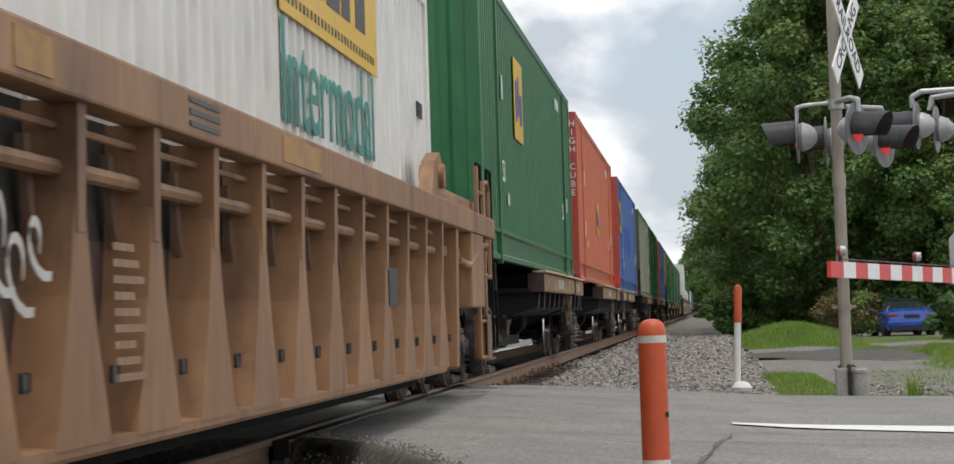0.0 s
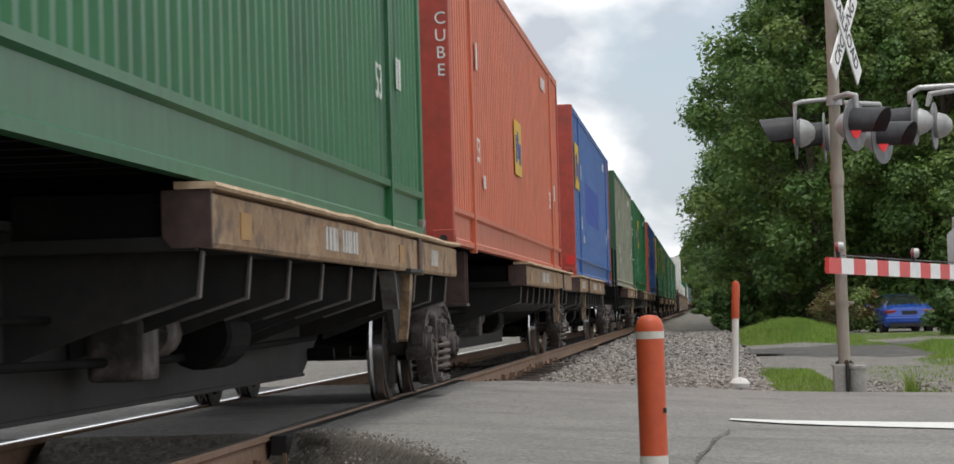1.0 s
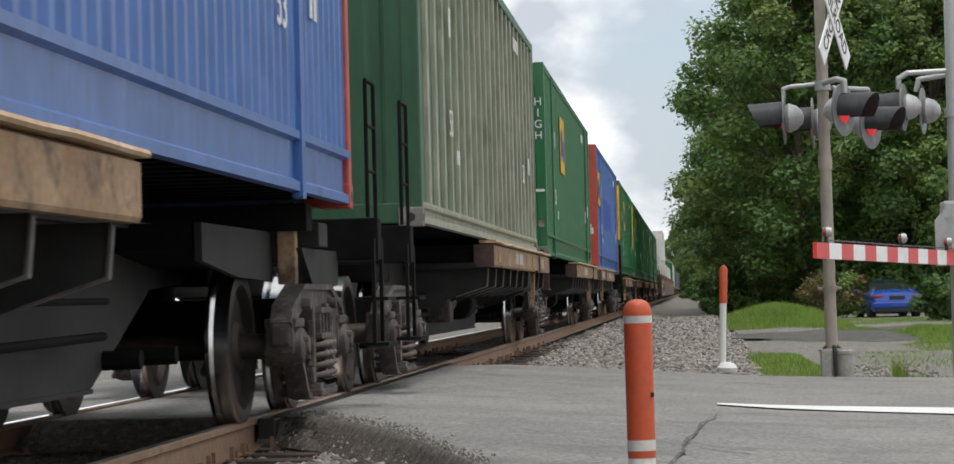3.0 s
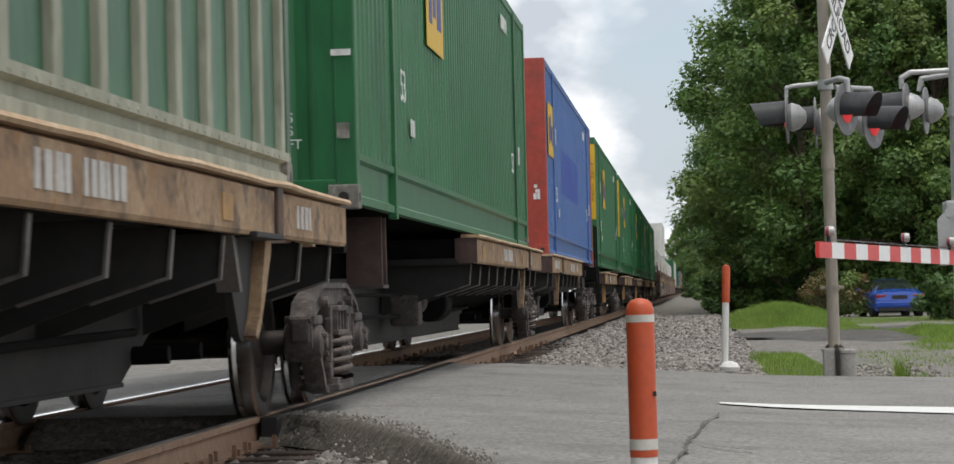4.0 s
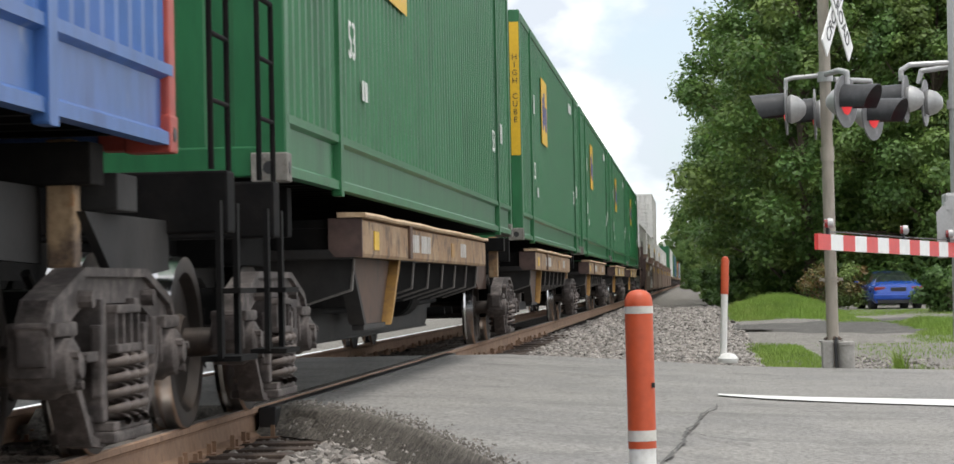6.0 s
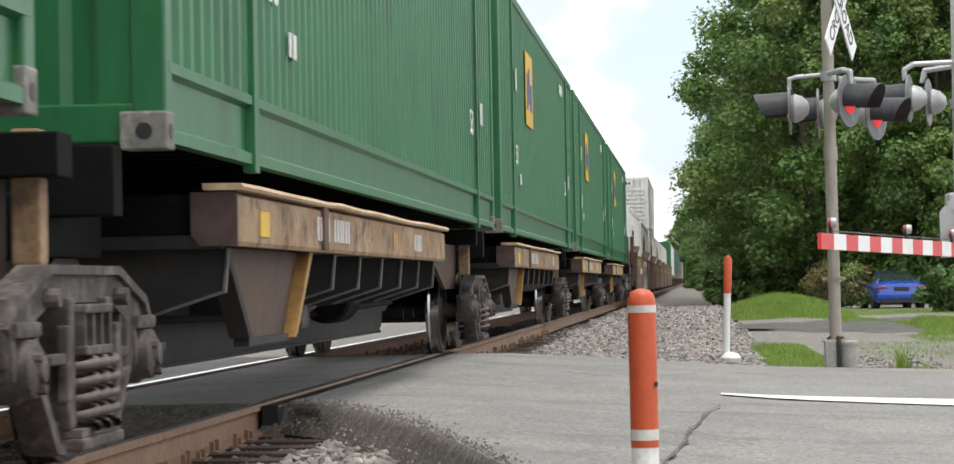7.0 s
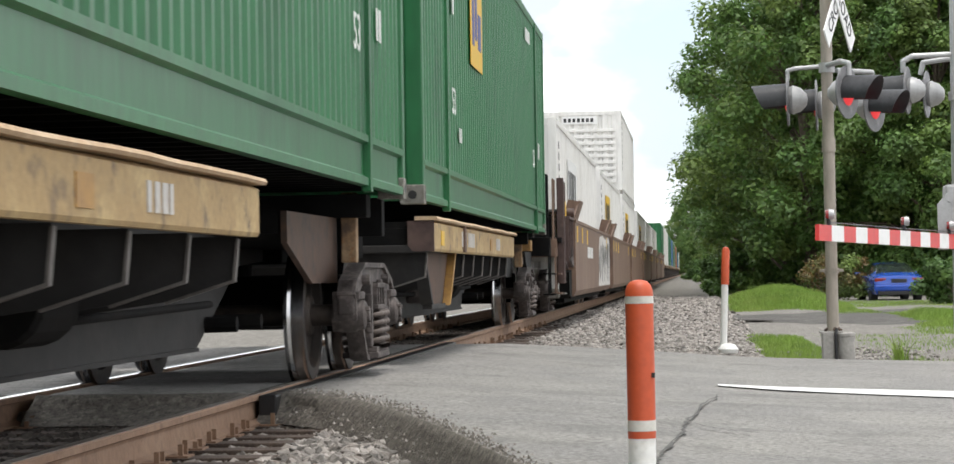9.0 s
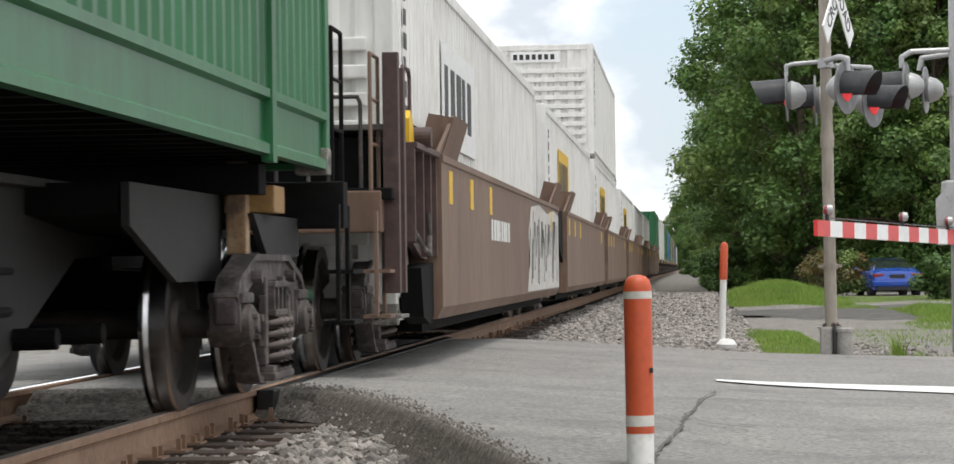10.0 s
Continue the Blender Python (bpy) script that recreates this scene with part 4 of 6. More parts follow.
    if pedestal:
        yy = 1.95
        for s in (1, -1):
            p = part("pedestal", box(B(), s * 1.05 - 0.02, s * 1.05 + 0.02, yy, yy + 0.24, 0.80, 1.28), CAST, u)
            for d in (-0.02, 0.22):
                part("pedestal_flange", box(B(), s * 1.05 - 0.13, s * 1.05 + 0.13, yy + d, yy + d + 0.03, 0.79, 1.28), MAROON, p)
            part("pedestal_foot", box(B(), s * 1.05 - 0.14, s * 1.05 + 0.14, yy - 0.03, yy + 0.27, 0.765, 0.79, 0.005), CAST, p)
            part("pedestal_arm", box(B(), min(s * 0.4, s * 1.0), max(s * 0.4, s * 1.0), yy + 0.03, yy + 0.21, 0.84, 1.04, 0.01), BLACK, u)
    if front_truck:
        truck(u, 0)
    if rear_truck:
        truck(u, L)
    for here, yy, s in ((front_end, 0.0, -1), (rear_end, L, 1)):
        if here:
            car_end(u, yy, s, BLACK)
    return u


def car_end(u, y, s, mat):
    """Coupler, end sill, steps and grab irons of a car's end."""
    bm = box(B(), -0.12, 0.12, min(y, y + s * 1.9), max(y, y + s * 1.9), 0.74, 0.98, 0.03)
    box(bm, -0.16, 0.16, min(y + s * 1.75, y + s * 2.15), max(y + s * 1.75, y + s * 2.15), 0.72, 1.02, 0.05)
    part("coupler", bm, BLACK, u)
    ye = y + s * 1.25
    part("end_sill", box(B(), -1.35, 1.35, ye - 0.09, ye + 0.09, 0.96, 1.24, 0.012), mat, u)
    for sx in (1, -1):
        bm = B()
        for d in (-0.20, 0.20):
            box(bm, sx * 1.33 - 0.012, sx * 1.33 + 0.012, ye + d - 0.03, ye + d + 0.03, 0.40, 1.1)
        for z in (0.40, 0.70):
            box(bm, sx * 1.33 - 0.09, sx * 1.33 + 0.09, ye - 0.2, ye + 0.2, z - 0.012, z + 0.012)
        part("step", bm, mat, u)
        bm = B()
        bent(bm, [(sx * 1.30, ye - 0.2, 1.24), (sx * 1.30, ye - 0.2, 2.15), (sx * 1.30, ye + 0.2, 2.15), (sx * 1.30, ye + 0.2, 1.24)], 0.014)
        for z in (1.55, 1.85):
            tube(bm, (sx * 1.30, ye - 0.2, z), (sx * 1.30, ye + 0.2, z), 0.012, seg=8)
        part("grab_iron", bm, mat, u)
    part("air_hose", bent(B(), [(0.4, ye, 0.8), (0.45, ye + s * 0.3, 0.5), (0.4, ye + s * 0.6, 0.42), (0.3, ye + s * 0.8, 0.6)], 0.025), BLACK, u)


# platforms, as truck-centre pairs at the clip's start
spine_unit(25.3, 42.0, True, False, [(31.1, 41.25, 38.2)], True, True)
spine_unit(42.0, 60.2, False, False, [(49.4, 59.3, 56.6)], pedestal=True)
spine_unit(60.2, 78.1, False, True, [(62.0, 65.0, 64.9), (65.36, 72.2, None)])
spine_unit(82.5, 99.8, True, False, [(88.6, 98.6, 95.9)], True, True)
spine_unit(99.8, 118.2, False, False, [(107.4, 117.3, 114.5)], pedestal=True)
spine_unit(118.2, 136.1, False, True, [(119.9, 122.7, 122.4), (122.95, 129.6, None)])
for k in range(5):
    ya = 139.8 + 16.87 * k
    spine_unit(ya, ya + 16.87, k == 0, k == 4, [(ya + 1.75, ya + (10.8 if k < 4 else 10.45), ya + 3.2)], True, k == 0, mat=PANY if k >= 3 else PAN, top=1.14, wide=0.75)

Z0 = 1.30
boxes = [
    ("green", 23.5, GREEN, GREEN, GREEN), ("orange", 41.85, ORANGE, ORANGE, REDEND), ("blue", 62.3, BLUE, BLUERUST, REDEND),
    ("olive", 82.5, OLDGREEN, DGREEN, DGREEN), ("green", 99.7, GREEN, GREEN, GREEN), ("blue", 120.3, BLUE, BLUERUST, REDEND),
    ("green", 139.2, GREEN, GREEN, GREEN), ("green", 157.3, GREEN, GREEN, GREEN), ("green", 174.4, GREEN, GREEN, GREEN),
    ("green", 191.6, GREEN, GREEN, GREEN), ("green", 209.0, GREEN, GREEN, GREEN)]
LABELS = {"green": "green ribbed steel container with white codes and a yellow emblem",
          "orange": "faded orange ribbed container with worn red end posts",
          "blue": "blue ribbed container with red end posts and scuffed skirt",
          "olive": "aged green container with chalky pale vertical ribs"}
DEEPBLUE = material("deep_blue_patch", (0.025, 0.065, 0.34), 0.45, 0, [((0.035, 0.10, 0.38), 0.45, 0.7)], 1.5, 0.2)
for n_, (colour, y0, body, ends, frame_paint) in enumerate(boxes):
    c = container("container", LABELS[colour], y0, Z0, body, (ends, ends), L=14.63 if colour == "olive" else 16.154,
                  rib=0.65 if colour == "olive" else 0.22, amp=0.028, ribs_out=PALERIB if colour == "olive" else None, posts=colour != "olive", patch=(4.4, 10.2, Z0 + 1.05, Z0 + 1.8, DEEPBLUE) if colour == "blue" else None, skirt=0.17 if colour == "olive" else 0.33, frame_mat=frame_paint, post_w=0.30 if frame_paint == REDEND else 0.14)
    if frame_paint == REDEND:
        if n_ == 2:
            part("round_sticker", tube(B(), (1.205, -0.002, 1.55), (1.205, -0.012, 1.55), 0.085, seg=24), RED, c, "bright red round sticker")
        if n_ == 2:
            bm = B()
            for k in range(9):
                box(bm, 0.83 + 0.01 * (k % 2), 0.89, -0.050, -0.044, Z0 + 1.05 + 0.13 * k, Z0 + 1.13 + 0.13 * k)
            part("code_marking", bm, MARK, c)["kind"] = "stuff"
        if n_ == 5:
            bm = B()
            for xx, zz, ww, hh in ((1.09, 0.80, 0.05, 0.09), (1.15, 0.80, 0.04, 0.11), (1.12, 0.90, 0.07, 0.05), (1.10, 0.97, 0.05, 0.05)):
                box(bm, xx, xx + ww, -0.010, -0.002, Z0 + zz, Z0 + zz + hh)
            part("sticker", bm, MARK, c, "scraped white sticker remains")
    small_marks(c, Z0, 14.63 if colour == "olive" else 16.154)
    if colour == "green":
        emblem(c, 4.3, Z0 + 1.45)
    elif colour == "orange":
        emblem(c, 7.2, Z0 + 1.0, 1.05, 0.64)
        words("\n".join("HIGH CUBE"), 0.15, "lettering", MARK, c, pose(1.225, -0.005, Z0 + 2.1, 90, 0, 0))
    elif colour == "blue":
        emblem(c, 0.55, Z0 + 1.5, 1.3, 0.8)
    if n_ == 4:
        words("\n".join("HIGH"), 0.17, "lettering", MARK, c, pose(1.20, -0.014, Z0 + 2.05, 90, 0, 0))
        words("LBS\nLBS\nCU FT", 0.085, "lettering", MARK, c, pose(0.83, -0.036, Z0 + 0.47, 90, 0, 0))
        part("label_plate", box(B(), 1.14, 1.27, -0.012, -0.004, Z0 + 0.95, Z0 + 0.99), MARK, c)
        part("label_plate", box(B(), 1.17, 1.25, -0.012, -0.004, Z0 + 0.42, Z0 + 0.52), CASTING, c)
    if n_ in (6, 7):
        strip = part("warning_strip", box(B(), 1.165, 1.285, -0.008, -0.001, Z0 + 1.05, Z0 + 2.75), YELLOW, c, "yellow warning strip with black letters")
        words("\n".join("HIGH CUBE"), 0.10, "lettering", INK, strip, pose(1.225, -0.010, Z0 + 1.9, 90, 0, 0))

# ---- well cars
WX = 1.53


def well_car(y0, L, style, boxes_on, trucks, mat, front=False):
    """A container well. style 'post': open side with slanted posts; 'plain': smooth plated side."""
    w = thing("well_car", "rusty tan well car with ribbed open sides" if style == 'post' else "brown plated well car with sprayed graffiti", "railway car",
              "well cars of the train", at=pose(XC, y0, 0))
    moving.append((w, y0))
    part("well_floor", box(B(), -1.3, 1.3, 0.6, L - 0.6, 0.22, 0.32), BLACK, w)
    for s in (1, -1):
        if style == 'post':
            part("top_sill", box(B(), s * WX - 0.13, s * WX + 0.0 if s > 0 else s * WX + 0.13, 0, L + 4.0, 1.40, 1.58, 0.012), mat, w)
            # Sheets coloured darker than the posts: the shade of the recesses is painted in.
            part("side_sheet", box(B(), s * 1.31 - 0.006, s * 1.31 + 0.006, 0, L, 0.34, 1.00), MAROON, w, "inner sheet in darker brown for the shade of the recesses")
            part("side_sheet", box(B(), s * 1.305 - 0.006, s * 1.305 + 0.006, 0, L, 1.00, 1.42), SILL, w, "upper sheet blackened for the shade behind the pipes")
            part("bottom_sill", prism(B(), [(s * 1.30, 0.295), (s * 1.47, 0.295), (s * 1.48, 0.31), (s * 1.48, 0.345), (s * 1.32, 0.36)], 'y', 0, L), mat, w)
            n = int(L / 1.02)
            for i in range(n + 1):
                y = 0.2 + (L - 0.4) * i / n
                part("side_post", prism(B(), [(s * 1.32, 1.0), (s * 1.49, 1.0), (s * 1.50, 1.41), (s * 1.32, 1.41)], 'y', y - 0.05, y + 0.05), mat, w)
                part("side_panel", prism(B(), [(y - 0.055, 1.12), (y + 0.055, 1.12), (y + 0.14, 0.80), (y + 0.34, 0.335), (y - 0.34, 0.335), (y - 0.14, 0.80)], 'x', s * 1.318, s * 1.485), mat, w)
                if s > 0:
                    part("drain_hole", box(B(), 1.484, 1.489, y + 0.34, y + 0.42, 0.52, 0.58, 0.01), INK, w)
                    part("pipe_bracket", prism(B(), [(y - 0.20, 1.30), (y - 0.14, 1.30), (y - 0.10, 1.10), (y - 0.06, 1.0), (y - 0.10, 0.97), (y - 0.15, 1.06)], 'x', 1.34, 1.37), WELL2, w)
            bm = B()
            bent(bm, [(s * 1.42, 0.3, 1.33), (s * 1.42, L - 0.3, 1.33)], 0.014)
            part("side_pipe", bm, mat, w)
            part("side_pipe", bent(B(), [(s * 1.42, 0.3, 1.20), (s * 1.42, L - 0.3, 1.20)], 0.030), mat, w)
            decal("reflector", OCHRE, w, s * (WX + 0.001), 7.7, 8.1, 1.43, 1.55)
            decal("reflector", OCHRE, w, s * (WX + 0.001), 12.0, 13.1, 1.43, 1.55)
        else:
            part("side_plate", prism(B(), [(s * 1.40, 0.33), (s * 1.48, 0.33), (s * WX, 0.42), (s * WX, 1.52), (s * (WX + 0.015), 1.53), (s * (WX + 0.015), 1.58),
                                           (s * 1.40, 1.58)], 'y', 0, L), mat, w)
            for e in (0, 1):
                k = 0.15 if e == 0 else L - 1.35
                bm = prism(B(), [(k, 1.58), (k + 1.5, 1.58), (k + 1.4, 1.90), (k + 0.25, 1.90)], 'x', s * 1.46, s * 1.49)
                for v in bm.verts:
                    if v.co.z > 1.7:
                        v.co.x += s * 0.11
                part("guide_plate", bm, mat, w, "flared guide plate")
                part("guide_cheek", prism(B(), [(s * 1.31, 1.58), (s * 1.50, 1.58), (s * 1.60, 1.88), (s * 1.40, 1.92)], 'y', k + 0.20, k + 0.23), mat, w)
            for k in (0.55, 2.4, 4.4, L - 2.0):
                decal("reflector", YELLOW, w, s * (WX + 0.002), k, k + 0.28, 1.22, 1.48)
    for e, y in ((-1, 0.0), (1, L)):
        bm = B()
        prism(bm, [(-1.40, 0.34), (1.40, 0.34), (1.40, 1.58), (-1.40, 1.58)], 'y', y - 0.06, y + 0.06)
        part("end_bulkhead", bm, mat, w)
        part("draft_sill", box(B(), -0.35, 0.35, min(y, y + e * 2.6), max(y, y + e * 2.6), 0.85, 1.15, 0.02), BLACK, w)
        # Plated wells get a black deck, painting the dark gap between the cars.
        part("end_deck", box(B(), -1.42, 1.42, min(y, y + e * 2.2), max(y, y + e * 2.2), 1.18, 1.26, 0.01), BLACK if style == 'plain' else mat, w)
        for s in (1, -1):
            if style == 'post' and e > 0 or front and e < 0:
                continue
            # Black instead of brown here also paints the dark gap between plated wells.
            part("shear_plate", prism(B(), [(y, 1.58), (y, 0.8), (y + e * 1.4, 1.12), (y + e * 2.0, 1.18), (y + e * 2.0, 1.30), (y + e * 0.8, 1.58)], 'x', s * 1.44 - 0.02, s * 1.44 + 0.02), mat if e < 0 and front or style == 'post' else BLACK, w)
    for t in trucks:
        truck(w, t - y0)
    return w


def white_box(y0, z0, label="white ribbed container with a yellow emblem", H=2.85):
    c = container("container", label, y0, z0, WHITE, (WHITE, WHITE), H=H, rib=0.25, amp=0.055, posts=False, skirt=0.22)
    return c


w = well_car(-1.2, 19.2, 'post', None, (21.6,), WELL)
car_end(w, 22.9, 1, BLACK)
arch = [(19.2, 1.40), (22.1, 1.40), (22.1, 0.98), (21.2, 0.98)] + [(21.25 - 1.0 * math.sin(0.2 * k), 0.30 + 0.66 * math.cos(0.2 * k)) for k in range(1, 8)] + [(20.0, 0.32), (19.2, 0.32)]
for s in (1, -1):
    part("end_web", prism(B(), arch, 'x', s * 1.36 - 0.02, s * 1.36 + 0.02), WELL, w, "tan end web arched over the wheel")
    part("end_column", box(B(), s * 1.40 - 0.12, s * 1.40 + 0.12, 21.0, 22.1, 0.78, 1.40, 0.02), WELL, w)
    part("end_post", prism(B(), [(20.05, 1.40), (20.25, 1.40), (20.15, 0.90), (20.05, 0.32), (19.85, 0.32)], 'x', s * 1.40 - 0.05, s * 1.40 + 0.09), WELL, w)
    for yy in (22.25, 22.85):
        part("ladder_plate", box(B(), s * 1.45 - 0.015, s * 1.45 + 0.015, yy, yy + 0.13, 0.34, 2.02 - 0.1 * (yy > 22.5), 0.006), WELL, w)
    for z in (0.34, 0.66, 1.15, 1.5, 1.8):
        part("rung", tube(B(), (s * 1.45, 22.3, z), (s * 1.45, 22.95, z), 0.016, seg=8), WELL, w)
    part("step_box", box(B(), s * 1.45 - 0.11, s * 1.45 + 0.02, 22.85, 23.2, 0.32, 0.72, 0.01), WELL, w)
    part("hand_rail", bent(B(), [(s * 1.45, 22.95, 1.90), (s * 1.45, 23.3, 1.93), (s * 1.45, 23.45, 1.86), (s * 1.45, 23.45, 1.06), (s * 1.45, 22.6, 1.08)], 0.020), WELL, w)
part("release_rod", bent(B(), [(1.48, 20.3, 1.16), (1.50, 20.9, 1.12), (1.50, 21.6, 1.24)], 0.028), WELL, w)
part("drip_pipe", bent(B(), [(1.46, 22.0, 1.30), (1.50, 22.5, 1.33), (1.46, 22.75, 1.30), (1.40, 22.3, 1.24)], 0.03), WELL, w)
decal("data_plate", CHALK, w, 1.402, 20.35, 20.55, 0.86, 1.06)
part("latch_bracket", prism(B(), [(18.3, 1.58), (19.3, 1.58), (19.1, 1.84), (18.9, 1.92), (18.6, 1.84)], 'x', 1.40, 1.50), WELL, w, "rusty latch bracket")
part("roller", tube(B(), (1.36, 18.85, 1.74), (1.54, 18.85, 1.74), 0.09, seg=18), WELL, w)
part("end_roll_bar", box(B(), 1.20, 1.40, 19.4, 22.6, 1.582, 1.72, 0.02), WELL, w)
part("notice_plate", box(B(), 1.486, 1.492, 15.9, 16.3, 0.78, 1.02), CARDARK, w, "dark blank notice plate")
bars(w, FAINT, 1.487, 8.95, 0.98, 9, 0.36, 0.026, 0.028, True, "faded_notice")
for k, (ya, za, r) in enumerate(((7.55, 0.93, 0.16), (7.75, 0.84, 0.12), (7.95, 0.92, 0.09))):
    bm = B()
    ring = [(ya + r * (1 + 0.15 * k) * math.cos(0.5 * i) + 0.02 * i, za + r * 0.9 * math.sin(0.5 * i)) for i in range(11)]
    for (a0, c0), (a1, c1) in zip(ring, ring[1:]):
        prism(bm, [(a0, c0), (a1, c1), (a1 + 0.015, c1 + 0.03), (a0 + 0.015, c0 + 0.03)], 'x', 1.487, 1.491)
    part("graffiti", bm, CHALK, w, "chalky white sprayed loop")["kind"] = "stuff"
for k in range(3):
    bars(w, CARDARK, WX + 0.001, 10.0 + 0.0 * k, 1.55 - 0.045 * k, 1, 0.7, 0.02, 0.02, True)
c = white_box(2.85, 0.42, "white ribbed container with teal lettering and yellow emblem")
decal("logo", YELLOW, c, SIDE, 9.3, 13.0, 2.30, 2.95, "yellow emblem with black hatching")
bars(c, INK, SIDE + 0.004, 9.4, 2.36, 28, 0.045, 0.05, 0.08)
bars(c, INK, SIDE + 0.004, 9.7, 2.52, 5, 0.42, 0.40, 0.16)
words("Intermodal", 0.80, "lettering", TEAL, c, pose(SIDE + 0.001, 11.05, 1.97, 90, 0, 90), 0.003)["label"] = "tall teal lettering"
bars(c, INK, SIDE, 15.2, 2.22, 4, 0.06, 0.12, 0.04)

def well_end(w):
    """The platform end of the first plated well: columns, tall posts, grab irons, roller and jacking pads."""
    for s in (1, -1):
        col = part("end_column", prism(B(), [(-1.5, 1.56), (-0.02, 1.58), (-0.02, 0.78), (-0.5, 0.80), (-1.1, 0.92), (-1.5, 1.0)], 'x', s * 1.37, s * 1.42), MAROON, w, "dark maroon end column")
        for y in (-1.5, -0.95, -0.45, -0.06):
            part("column_flange", box(B(), *sorted((s * 1.36, s * 1.50)), y - 0.02, y + 0.02, 0.90 if y < -0.9 else 0.80, 1.57, 0.006), MAROON, col)
        part("column_flange", box(B(), *sorted((s * 1.34, s * 1.52)), -1.52, 0.0, 1.555, 1.60, 0.008), MAROON, col)
        part("jacking_pad", prism(B(), [(-0.85, 0.72), (-0.02, 0.76), (0.10, 0.60), (0.04, 0.36), (-0.25, 0.30), (-0.7, 0.36)], 'x', s * 1.30, s * 1.46), BLACK, w, "grimy rounded jacking pad")
        for y, z in ((-2.05, 2.18), (-1.72, 2.10)):
            p = part("end_post", box(B(), s * 1.40 - 0.045, s * 1.40 + 0.045, y - 0.02, y + 0.02, 0.55, z, 0.006), MAROON, w, "tall maroon channel post")
            for d in (-0.045, 0.045):
                part("post_flange", box(B(), s * 1.40 + d - 0.008, s * 1.40 + d + 0.008, y - 0.02, y + 0.08, 0.55, z, 0.003), MAROON, p)
        for z in (0.62, 0.92, 1.25, 1.62):
            part("rung", tube(B(), (s * 1.40, -2.05, z), (s * 1.40, -1.65, z), 0.016, seg=8), MAROON, w)
        part("hand_rail", bent(B(), [(s * 1.42, -1.55, 1.58), (s * 1.42, -1.55, 2.08), (s * 1.42, -1.50, 2.13), (s * 1.42, -1.15, 2.13), (s * 1.42, -1.10, 2.08), (s * 1.42, -1.10, 1.58)], 0.014), MAROON, w)
        for x in (0.62, 0.98):
            part("hand_rail", bent(B(), [(s * x, -2.1, 1.20), (s * x, -2.1, 1.84), (s * (x + 0.03), -2.1, 1.88), (s * (x + 0.20), -2.1, 1.88), (s * (x + 0.22), -2.1, 1.84), (s * (x + 0.22), -2.1, 1.20)], 0.014), CAST, w)
        part("roller", tube(B(), (s * 1.34, -0.95, 1.66), (s * 1.56, -0.95, 1.66), 0.075, seg=18), MAROON, w)
        part("latch", prism(B(), [(-1.30, 1.60), (-0.98, 1.60), (-1.05, 1.76), (-1.22, 1.84), (-1.30, 1.78)], 'x', s * 1.38, s * 1.44), YELLOW, w, "yellow latch lever")
        part("release_rod", bent(B(), [(s * 1.47, -1.45, 1.00), (s * 1.52, -1.2, 0.86), (s * 1.52, -0.8, 0.82), (s * 1.50, -0.6, 0.95), (s * 1.49, -0.6, 1.12)], 0.018), CAST, w)
        part("step", box(B(), s * 1.40 - 0.10, s * 1.40 + 0.06, -2.08, -1.62, 0.38, 0.405, 0.004), EDGE, w)
        part("side_housing", box(B(), *sorted((s * 1.302, s * 1.345)), -0.78, 0.6, 1.58, 1.80, 0.008), BLACK, w)
    part("end_housing", box(B(), -1.25, 1.25, -1.9, -0.98, 1.26, 1.62, 0.02), BLACK, w, "dark end housing")
    part("end_walkway", box(B(), -1.35, 1.35, -2.0, -0.95, 1.66, 1.70, 0.006), EDGE, w, "worn grating walkway")
    part("brake_wheel", lathe(B(), [(0.20, -0.015), (0.24, -0.02), (0.25, 0.0), (0.24, 0.02), (0.20, 0.015)], (0.35, -2.12, 1.75), 'y', 24), RUSTSILL, w, "rusty brake wheel", True)


WELLS = [229.3, 248.2, 266.8, 286.0, 304.6, 323.2, 341.8]
for i, y0 in enumerate(WELLS):
    w = well_car(y0, 16.4, 'plain', None, (y0 - 0.4,) if i == 0 else (y0 - 1.2,), WELL2, i == 0)
    if i == 0:
        car_end(w, -0.9, -1, WELL2)
        x = WX + 0.001
        bm = B()
        rng = random.Random(3)
        part("graffiti_ground", prism(B(), [(9.7, 0.44), (16.3, 0.44), (16.3, 1.44), (15.2, 1.50), (13.6, 1.42), (12.0, 1.50), (10.4, 1.44), (9.9, 1.1), (10.1, 0.8)], 'x', x, x + 0.003), CHALK, w, "chalky white sprayed ground")
        for k in range(20):
            ya = 10.0 + 0.30 * k + rng.uniform(-0.1, 0.1)
            za = rng.uniform(0.5, 0.9)
            zb = rng.uniform(1.05, 1.4)
            prism(bm, [(ya, za), (ya + 0.07, za), (ya + 0.28 + rng.uniform(-0.4, 0.3), zb), (ya + 0.20, zb)], 'x', x + 0.003, x + 0.006)
        part("graffiti", bm, CARDARK, w, "dark sprayed strokes")["kind"] = "stuff"
        bars(w, MARK, x, 4.6, 0.98, 8, 0.20, 0.20, 0.10)
        well_end(w)
